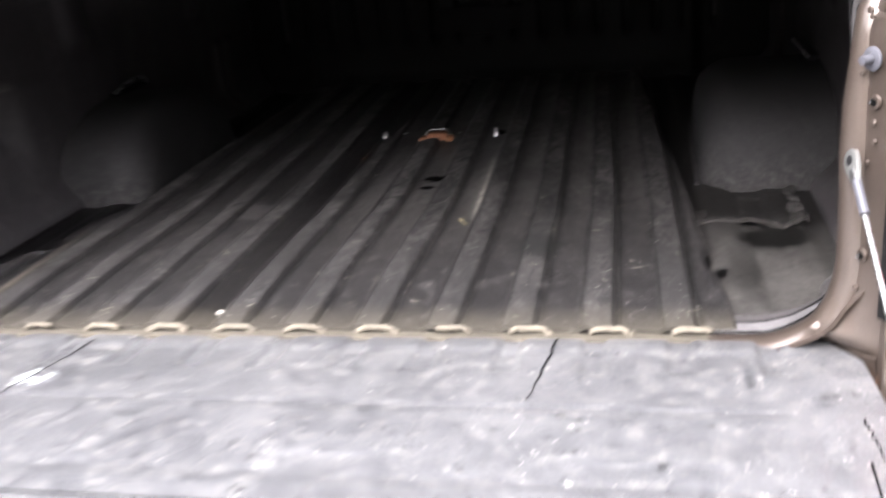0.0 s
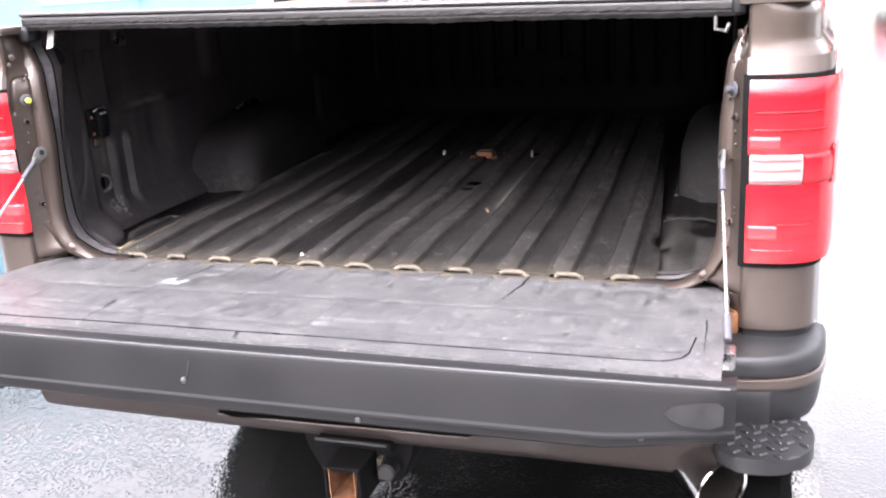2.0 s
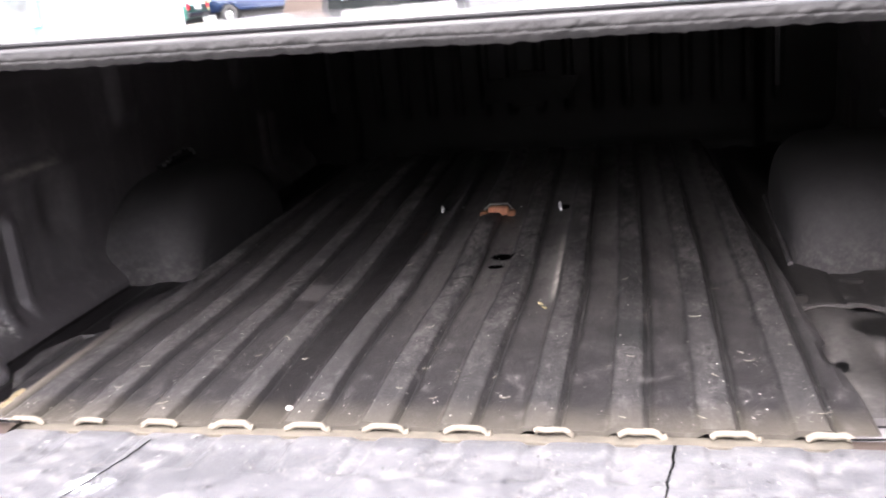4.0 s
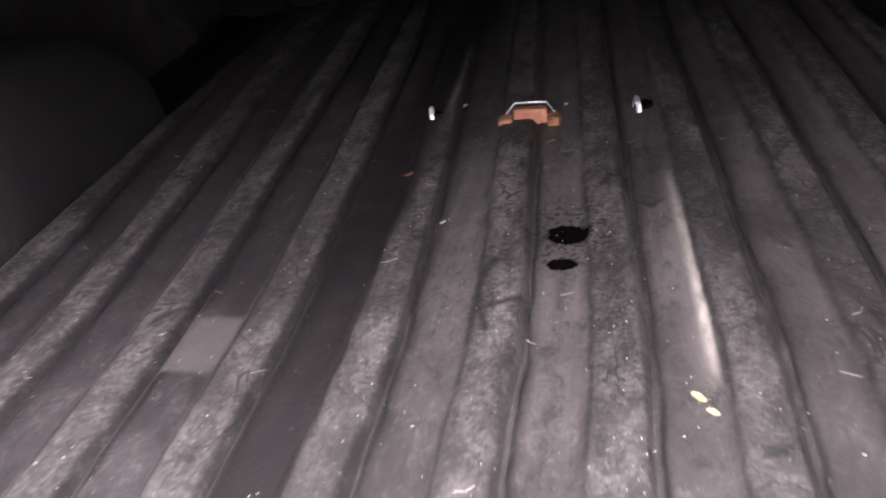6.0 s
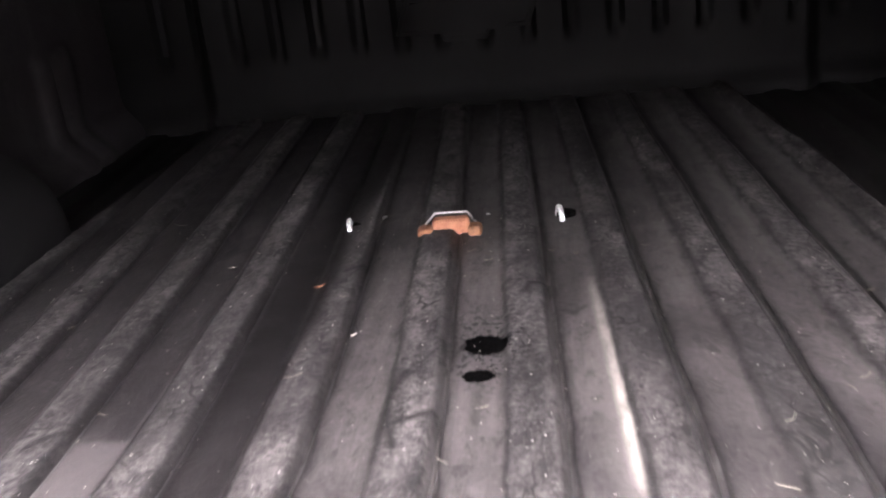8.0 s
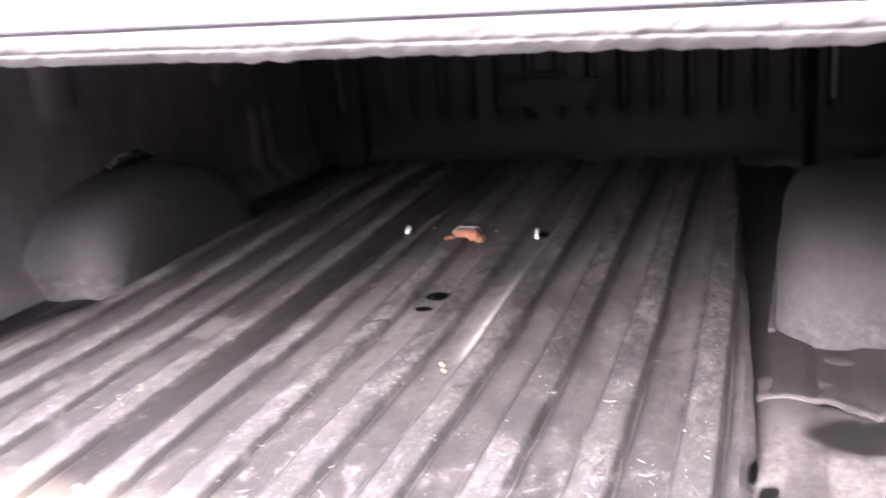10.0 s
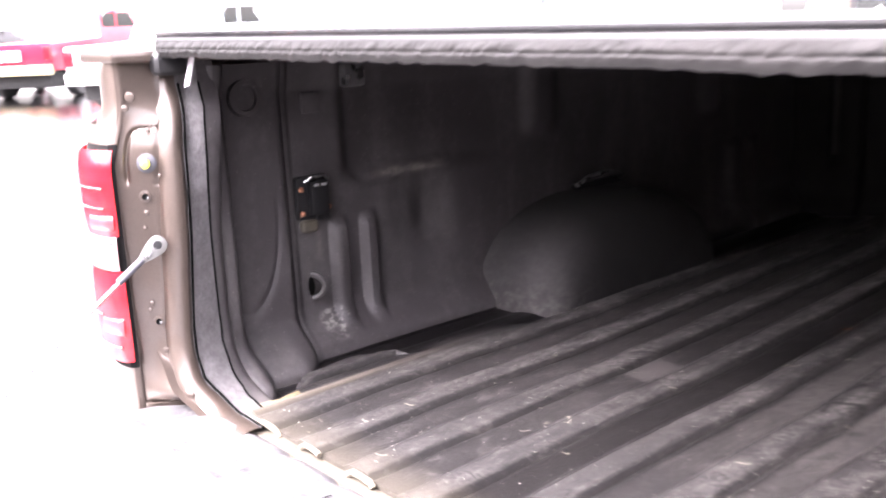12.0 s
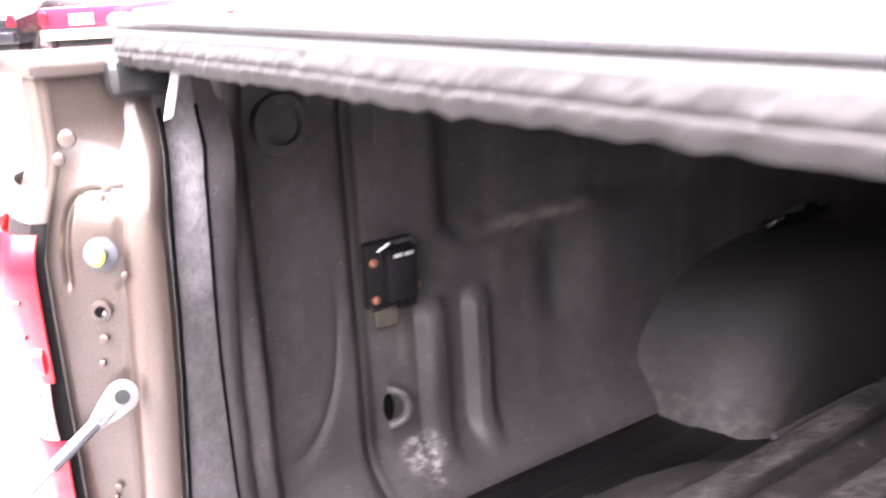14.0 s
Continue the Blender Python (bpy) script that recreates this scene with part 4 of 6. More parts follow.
def build_jamb_hardware(s):
    spot_on = lambda f, z, out=0.0: Vector((s * (0.762 + 0.038 * f - out * 0.85), (0.030 - rear_lean(z)) * (1 - f) - 0.036 * f - out * 0.5, z))
    facing = lambda f, z: look(spot_on(f, z), spot_on(f, z, -1.0))
    pin = part("latch_pin", lathe([(0.0145, 0), (0.0145, 0.002), (0.013, 0.003), (0.0062, 0.0032), (0.0058, 0.016), (0.002, 0.017)], 22, facing(0.42, 0.38)), WASHER, truck, "grey washer and stub of the tailgate striker")
    if s < 0:
        part("pin_tip", lathe([(0.0062, 0.010), (0.0064, 0.0165), (0.0045, 0.018), (0.001, 0.0182)], 12, facing(0.42, 0.38)), YELLOW, pin, "yellow paint dab")
    for f, z, r in ((0.50, 0.33, 0.0062), (0.42, 0.136, 0.0058), (0.30, 0.435, 0.003), (0.36, 0.428, 0.0025), (0.62, 0.478, 0.005), (0.72, 0.462, 0.0035), (0.5, 0.305, 0.0028), (0.55, 0.283, 0.002), (0.55, 0.165, 0.0025), (0.4, 0.255, 0.0022), (0.2, 0.36, 0.002), (0.3, 0.09, 0.003), (0.6, 0.155, 0.002)):
        bolt = part("jamb_bolt", lathe([(r * 1.5, -0.002), (r * 1.4, 0.0006), (r, 0.0012), (r * 0.2, 0.0014)], 16, facing(f, z)), PAINT, truck, "small painted jamb fastener")
        if r > 0.0055:
            part("bolt_hole", lathe([(r * 0.85, 0.0), (r * 0.8, 0.0022), (r * 0.2, 0.0018)], 14, facing(f, z)), VOID, bolt, "dark socket")
            # small steel stud set off-centre as the bolt's glint
            part("bolt_glint", lathe([(r * 0.35, 0.001), (r * 0.3, 0.004), (r * 0.1, 0.0045)], 10, facing(f - 0.05, z - 0.001)), STEEL, bolt, "bare bolt end placed as a glint")
    # stay cable
    top, low = Vector((s * 0.760, 0.002, 0.262)), Vector((s * 0.790, -0.325, 0.022))
    d = (low - top).normalized()
    cable = part("tailgate_cable", tube([top + d * 0.034, top.lerp(low, 0.5) + Vector((0, 0, -0.004)), low - d * 0.03], 0.0032, 8), STEEL, truck, "braided steel tailgate cable")
    eye_plate = [(0.0145 * math.cos(t), 0.0145 * math.sin(t)) for t in (math.pi * k / 10 for k in range(11))] + [(-0.011, -0.016), (-0.006, -0.032), (0.006, -0.032), (0.011, -0.016)]
    across = d.cross(Vector((s * 0.85, 0.5, 0))).normalized()
    flat = Matrix((across, -d, across.cross(-d))).transposed().to_4x4()
    bm = prism(eye_plate, "z", -0.003, 0.003, 0.0015)
    bmesh.ops.transform(bm, matrix=Matrix.Translation(top + d * 0.006) @ flat, verts=bm.verts)
    eye = part("cable_eye", bm, EYE_ZINC, cable, "pale zinc-plated cable eye")
    bm = prism([(-0.005, -0.028), (0.005, -0.028), (0.005, -0.013), (-0.005, -0.013)], "z", -0.0045, 0.0045, 0.001)
    bmesh.ops.transform(bm, matrix=Matrix.Translation(top + d * 0.006) @ flat, verts=bm.verts)
    part("eye_hole", lathe([(0.0065, -0.0034), (0.0065, 0.0036), (0.001, 0.0037)], 14, Matrix.Translation(top + d * 0.006) @ flat), DARK_STEEL, eye, "dark slot of the eye")
    part("keeper", bm, STEEL, cable, "spring keeper on the eye")
    part("sleeve", tube([top + d * 0.036, top + d * 0.085], 0.0058, 10), WASHER, cable, "grey crimped sleeve")
    part("sleeve", tube([low - d * 0.06, low - d * 0.015], 0.0065, 10), WASHER, cable, "pale lower sleeve")
    part("anchor", box((low.x - 0.012, low.y - 0.02, low.z - 0.03), (low.x + 0.012, low.y + 0.02, low.z + 0.0), 0.005), STEEL, cable, "bolted lower anchor")
    hinge = part("hinge", box((min(s * 0.752, s * 0.80), -0.035, -0.075), (max(s * 0.752, s * 0.80), 0.01, -0.03), 0.008), RUST, truck, "grimy tailgate hinge cup")
    part("hinge_pin", tube([(s * 0.742, -0.012, -0.04), (s * 0.806, -0.012, -0.04)], 0.011, 14), STEEL, hinge, "bare hinge pin")


# ---- the lowered tailgate: its own level, sloping up to the rear ----
GATE_TILT = 5.2
GATE = Matrix.Translation((0, 0.055, -0.012)) @ pose(0, 0, 0, -GATE_TILT, 0, 0)
GATE_LEN = 0.58


def gate_top(x, d):
    """Height of the liner's moulded top; d runs from the hinge to the rear edge."""
    z = -0.003 * bump_at(x, 0, 0.70, 0.02) * bump_at(d, 0.25, 0.17, 0.03)
    for k in range(-6, 7):
        xc = k * 0.117 - 0.027
        z -= 0.0050 * bump_at(x, xc, 0.013, 0.010) * (bump_at(d, 0.06, 0.06, 0.02) - 0.35 * bump_at(d, 0.35, 0.05, 0.015) * (1 if k % 2 else 0.4))
    z -= 0.0011 * bump_at(d, 0.245, 0.003, 0.010) * bump_at(x, 0, 0.66, 0.02)
    for c in (-0.52, 0.16, 0.52):
        z += 0.0012 * bump_at(x, c, 0.08, 0.010) * bump_at(d, 0.32, 0.05, 0.010)
    z += 0.0014 * noise.noise((x * 7, d * 9, 3))
    return z - 0.012 * (1 - step_up(d, 0.0, 0.03))


def build_tailgate():
    gate = thing("tailgate", "", "")
    gate.parent = truck
    gate.matrix_parent_inverse = truck.matrix_world.inverted()
    bm = box((-0.765, -GATE_LEN + 0.012, -0.075), (0.765, -0.012, -0.008), 0.012)
    bmesh.ops.transform(bm, matrix=GATE, verts=bm.verts)
    part("inner_panel", bm, PAINT, gate, "bronze painted gate shell")
    half = lambda d: 0.752 + 0.03 * step_up(d, 0.02, 0.10) + 0.008 * d
    bm = surf(lambda u, v: ((2 * u - 1) * half(v * (GATE_LEN - 0.045)), -v * (GATE_LEN - 0.045), gate_top((2 * u - 1) * half(v * (GATE_LEN - 0.045)), v * (GATE_LEN - 0.045))), 300, 200)
    solid(bm, 0.006)
    bmesh.ops.transform(bm, matrix=GATE, verts=bm.verts)
    part("gate_liner", bm, GATE_PLASTIC, gate, "grey scuffed moulded plastic tailgate liner")

    # rear edge cap: wide dark face with a lower moulding line
    def cap(u, v):
        x = (2 * u - 1) * 0.808
        end = step_up(abs(x), 0.60, 0.80)
        prof = ((-0.527, -0.0005), (-0.560, 0.0015), (-0.572, 0.000), (-0.5765, -0.004), (-0.578, -0.012), (-0.583, -0.078), (-0.588, -0.081), (-0.588, -0.086), (-0.582, -0.088), (-0.580, -0.101), (-0.572, -0.106), (-0.52, -0.104))
        i = v * (len(prof) - 1)
        k = min(int(i), len(prof) - 2)
        f = i - k
        y = prof[k][0] + f * (prof[k + 1][0] - prof[k][0])
        z = prof[k][1] + f * (prof[k + 1][1] - prof[k][1])
        return (x, y + 0.010 * step_up(abs(x), 0.79, 0.81) + 0.010 * (x / 0.8) ** 2, z * (1 - 0.22 * end))
    bm = surf(cap, 60, 33)
    solid(bm, 0.004)
    bmesh.ops.transform(bm, matrix=GATE, verts=bm.verts)
    part("edge_cap", bm, CAP_PLASTIC, gate, "dark grey plastic cap along the gate edge")
    # highlight on the cap's top edge, drawn as a paler bead
    rim = [GATE @ Vector(((2 * k / 40 - 1) * 0.80, -0.5735 + 0.010 * ((2 * k / 40 - 1)) ** 2, -0.0012)) for k in range(41)]
    part("highlight_bead", tube(rim, 0.0022, 6), SCUFFED, gate, "pale bead standing for the highlight along the cap")
    # the long seam before the rear strip, turned up at its rounded ends
    seam = [(-0.74, 0.36), (-0.738, 0.45), (-0.728, 0.482), (-0.70, 0.492)] + [(-0.6 + 0.12 * k, 0.4935 - 0.0006 * k) for k in range(11)] + [(0.66, 0.487), (0.70, 0.482), (0.725, 0.466), (0.735, 0.44), (0.74, 0.36)]
    part("seam", tube([GATE @ Vector((x, -d, gate_top(x, d) + 0.0058)) for x, d in seam], 0.0016, 6), VOID, gate, "dark seam round the liner panel")
    patch = prism([(0.712, -0.040), (0.722, -0.028), (0.745, -0.022), (0.785, -0.018), (0.793, -0.024), (0.792, -0.050), (0.772, -0.058), (0.738, -0.056), (0.72, -0.049)], "y", -0.5762, -0.574)
    bmesh.ops.transform(patch, matrix=GATE, verts=patch.verts)
    part("scuff", patch, WORN_CAP, gate, "pale worn patch on the cap")
    # two long cracks in the liner
    rng = random.Random(4)
    for x0, x1, d0, d1 in ((0.388, 0.369, 0.03, 0.225), (-0.343, -0.378, 0.05, 0.32), (-0.374, -0.348, 0.36, 0.492), (-0.02, -0.01, 0.49, 0.525), (0.752, 0.757, 0.26, 0.43)):
        bm = bmesh.new()
        n = 26
        left, right = [], []
        for k in range(n + 1):
            f = k / n
            x = x0 + (x1 - x0) * f + rng.uniform(-0.0016, 0.0016)
            d = d0 + (d1 - d0) * f
            w = (0.0012 if x0 > 0.7 else 0.0022 if x0 > 0 else 0.0018) * (1 - 0.7 * f) 
            z = gate_top(x, d) + 0.0072
            left.append(bm.verts.new(GATE @ Vector((x - w, -d, z))))
            right.append(bm.verts.new(GATE @ Vector((x + w, -d, z))))
        for k in range(n):
            bm.faces.new((left[k], right[k], right[k + 1], left[k + 1]))
        part("crack", bm, VOID, gate, "dark split in the liner")
    part("scratch", tube([GATE @ Vector(q) for q in ((-0.064, -0.5795, -0.022), (-0.068, -0.5815, -0.045), (-0.078, -0.5825, -0.058))], 0.0011, 6), SCUFFED, gate, "thin pale scratch")
    part("dent", lathe([(0.006, 0), (0.004, 0.0015), (0.001, 0.002)], 12, GATE @ Matrix.Translation((-0.077, -0.5818, -0.056)) @ pose(0, 0, 0, 90, 0, 0)), SCUFFED, gate, "pale scuffed dent")
    part("screw", lathe([(0.006, 0), (0.005, 0.003), (0.001, 0.004)], 10, GATE @ Matrix.Translation((0.24, -0.580, -0.095)) @ pose(0, 0, 0, 90, 0, 0)), SCUFFED, gate, "small dull screw")
    part("screw", lathe([(0.006, 0), (0.005, 0.003), (0.001, 0.004)], 10, GATE @ Matrix.Translation((0.68, -0.574, -0.08)) @ pose(0, 0, 0, 90, 0, 0)), SCUFFED, gate, "small dull screw")


def build_bulkhead():
    def skin(u, v):
        x, z = -0.90 + 1.8 * u, FLOOR_Z - 0.05 + 0.55 * v
        groove = 0.0
        for k in range(-8, 9):
            groove = max(groove, bump_at(x, -0.02 + k * 0.092, 0.006, 0.014))
        depth = 0.016 * groove * step_up(z, 0.105, 0.15) * (1 - step_up(z, 0.47, 0.5))
        return (x, 2.0 + depth + 0.03 * step_up(abs(x), 0.64, 0.68) - 0.03 * (1 - step_up(z, -0.02, 0.05)) ** 2, z)
    part("bulkhead_back", box((-0.93, 2.045, -0.1), (0.93, 2.07, 0.465)), BLACK_PLASTIC, truck, "back of the bed front wall")
    part("bulkhead", surf(skin, 300, 40), FRONT_LINER_SHADED, truck, "black ribbed front wall liner")
    cx = -0.062
    tie = [(-0.145, 0.158), (-0.05, 0.158), (-0.047, 0.141), (0.047, 0.141), (0.05, 0.158), (0.13, 0.158), (0.158, 0.225), (0.06, 0.225), (0.057, 0.243), (-0.04, 0.243), (-0.043, 0.225), (-0.118, 0.225)]
    part("emblem_rim", prism([(cx + x * 1.05, 0.19 + (z - 0.19) * 1.14) for x, z in tie], "y", 1.985, 2.004, 0.002), FRONT_LINER_SHADED, truck, "dark moulded outline on the front wall")
    part("emblem", prism([(cx + x * 0.97, 0.19 + (z - 0.19) * 0.9) for x, z in tie], "y", 1.981, 2.003, 0.003), FRONT_LINER_SHADED, truck, "plain moulded shape on the front wall")


def bumper_path(f, s):
    """Plan of the bumper's face from the middle (0) round the corner to its end (1), and its outward way."""
    plan = [(0.0, -0.150), (0.2, -0.150), (0.4, -0.148), (0.6, -0.146), (0.74, -0.143), (0.83, -0.137), (0.895, -0.115), (0.935, -0.075), (0.951, -0.02), (0.956, 0.05)]
    p, way = spline(plan, f)
    return Vector((s * p.x, p.y)), Vector((s * abs(way.y), -abs(way.x)))


def bumper_band(s, f0, f1, profile, n=40):
    """A band along the bumper; its section as (outward, z)."""
    def at(u, v):
        p, out = bumper_path(f0 + (f1 - f0) * u, s)
        (o, z), _ = spline(profile, v)
        return (p.x + out.x * o, p.y + out.y * o, z)
    return surf(at, n, (len(profile) - 1) * 3)


def build_bumper():
    bumper = thing("bumper", "", "")
    bumper.parent = truck
    bumper.matrix_parent_inverse = truck.matrix_world.inverted()
    for s in (-1, 1):
        part("face", bumper_band(s, 0.0, 0.47, [(-0.10, -0.09), (-0.02, -0.088), (0.0, -0.10), (0.004, -0.15), (0.004, -0.24), (0.0, -0.292), (-0.018, -0.326), (-0.07, -0.339)]), SHADED_BRONZE, bumper, "bronze bumper face, shade under the gate in its colour")
        part("corner_face", bumper_band(s, 0.468, 0.60, [(-0.02, -0.13), (0.0, -0.14), (0.002, -0.22), (-0.012, -0.285), (-0.05, -0.295)], 16), STEP_PLASTIC, bumper, "dark plastic bumper end")
        part("top_pad", bumper_band(s, 0.44, 1.0, [(-0.13, -0.072), (-0.07, -0.072), (-0.014, -0.074), (-0.002, -0.082), (0.002, -0.098), (0.0, -0.113), (-0.01, -0.116)]), STEP_PLASTIC, bumper, "dark grey plastic top pad")
        part("strip", bumper_band(s, 0.44, 1.0, [(-0.004, -0.116), (0.003, -0.118), (0.004, -0.130), (0.002, -0.138), (-0.01, -0.140)]), PAINT, bumper, "narrow painted strip")
        part("end_band", bumper_band(s, 0.56, 1.0, [(-0.008, -0.140), (-0.002, -0.143), (-0.004, -0.18), (-0.012, -0.21), (-0.04, -0.215)]), STEP_PLASTIC, bumper, "dark grey plastic end")
        outline = [(0.768, -0.10), (0.768, -0.20), (0.778, -0.238), (0.806, -0.258), (0.85, -0.262), (0.897, -0.245), (0.926, -0.21), (0.935, -0.165), (0.930, -0.12), (0.92, -0.10)]
        outline = [tuple(spline(outline, k / 30)[0]) for k in range(31)]
        step = part("corner_step", prism([(s * x, y) for x, y in outline], "z", -0.234, -0.205, 0.006), STEP_PLASTIC, bumper, "black plastic corner step with raised treads")
        for i in range(7):
            for j in range(6):
                x, y = 0.785 + 0.022 * i + 0.011 * (j % 2), -0.245 + 0.025 * j
                if 0.776 < x < 0.922 and (x < 0.895 or y > -0.215) and (x > 0.79 or y > -0.23):
                    part("tread", box((-0.009, -0.003, 0), (0.009, 0.003, 0.006), 0.0025, seg=1, m=Matrix.Translation((s * x, y, -0.206)) @ pose(0, 0, 0, 0, 0, 40 if (i + j) % 2 else -40)), STEP_PLASTIC, step)
        part("bracket", box((min(s * 0.70, s * 0.80), -0.10, -0.27), (max(s * 0.70, s * 0.80), 0.05, -0.20), 0.01), DARK_STEEL, bumper, "step bracket")
    slit = [(-0.275, -0.281), (-0.265, -0.2745), (0.29, -0.2665), (0.303, -0.2675), (0.308, -0.273), (0.296, -0.278), (-0.24, -0.288)]
    part("slit", prism(slit, "y", -0.162, -0.14), VOID, bumper, "dark slit above the plate recess")
    part("slit_lip", tube([(-0.275, -0.158, -0.286), (-0.1, -0.160, -0.285), (0.15, -0.160, -0.2815), (0.296, -0.158, -0.2785), (0.311, -0.157, -0.271), (0.30, -0.156, -0.264)], 0.0032, 8), PAINT, bumper, "rolled lip of the slit")
    # hitch receiver
    hitch = part("hitch_receiver", box((-0.04, -0.155, -0.335), (0.125, 0.05, -0.315), 0.004), GRIMY_STEEL, truck, "black steel hitch receiver, rusty inside")
    for lo, hi in (((-0.012, -0.195, -0.373), (0.068, 0.2, -0.363)), ((-0.012, -0.195, -0.448), (0.068, 0.2, -0.438)), ((-0.012, -0.195, -0.439), (-0.003, 0.2, -0.372)), ((0.059, -0.195, -0.439), (0.068, 0.2, -0.372))):
        part("tube_side", box(lo, hi, 0.002), GRIMY_STEEL, hitch)
    part("tube_back", box((-0.002, 0.0, -0.436), (0.058, 0.01, -0.364), 0.002), RUST, hitch, "rusty inside of the tube")
    for lo, hi in (((-0.0015, -0.2, -0.4355), (0.0005, 0.0, -0.3645)), ((0.0555, -0.2, -0.4355), (0.0575, 0.0, -0.3645)), ((-0.001, -0.2, -0.4345), (0.057, 0.0, -0.4325))):
        part("rust_face", box(lo, hi), RUST, hitch, "rusty inner face")
    rim = [(-0.010, -0.364), (0.066, -0.364), (0.066, -0.447), (-0.010, -0.447)]
    part("collar", tube([(x, -0.194, z) for x, z in rim + rim[:2]], 0.006, 8), GRIMY_STEEL, hitch, "thick front collar")
    part("crossmember", box((-0.55, 0.03, -0.42), (0.55, 0.13, -0.33), 0.01), GRIMY_STEEL, hitch, "black frame tube")
    part("side_plate", prism([(0.07, -0.33), (0.16, -0.33), (0.15, -0.37), (0.125, -0.43), (0.07, -0.44)], "y", -0.11, 0.06, 0.004), GRIMY_STEEL, hitch)
    part("side_plate", prism([(-0.014, -0.33), (-0.10, -0.33), (-0.09, -0.37), (-0.06, -0.43), (-0.014, -0.44)], "y", -0.11, 0.06, 0.004), GRIMY_STEEL, hitch)
    part("plate_edge", box((-0.045, -0.163, -0.322), (0.118, -0.156, -0.316), 0.002), SCUFFED, hitch, "worn bright edge of the top plate")
    part("keeper_clip", box((0.078, -0.13, -0.42), (0.092, -0.11, -0.37), 0.003), MUD, hitch, "tan clip beside the tube")
    part("plug", lathe([(0.02, 0), (0.02, 0.03), (0.016, 0.034)], 18, Matrix.Translation((0.11, -0.125, -0.385)) @ pose(0, 0, 0, 90, 0, 0)), BLACK_PLASTIC, hitch, "round wiring socket")
    # exhaust
    m = look((0.782, -0.19, -0.312), (0.48, 0.34, -0.27))
    out = lathe([(0.047, -0.35), (0.050, -0.14), (0.055, -0.06), (0.059, -0.004), (0.059, 0.003), (0.056, 0.006), (0.052, 0.003), (0.051, -0.004)], 32)
    out.faces.ensure_lookup_table()
    out.faces.remove(out.faces[-1])
    bore = lathe([(0.0515, 0.0), (0.050, -0.03), (0.046, -0.10), (0.042, -0.19), (0.001, -0.191)], 28)
    bore.faces.ensure_lookup_table()
    bore.faces.remove(bore.faces[-2])
    for bm in (out, bore):
        for v in bm.verts:
            if v.co.z > -0.06:
                v.co.z += v.co.x * -0.30
        bmesh.ops.transform(bm, matrix=m, verts=bm.verts)
    ex = part("exhaust_tip", out, CHROME, truck, "chrome angle-cut exhaust tip")
    part("soot_bore", bore, SOOT, ex, "sooty inside")


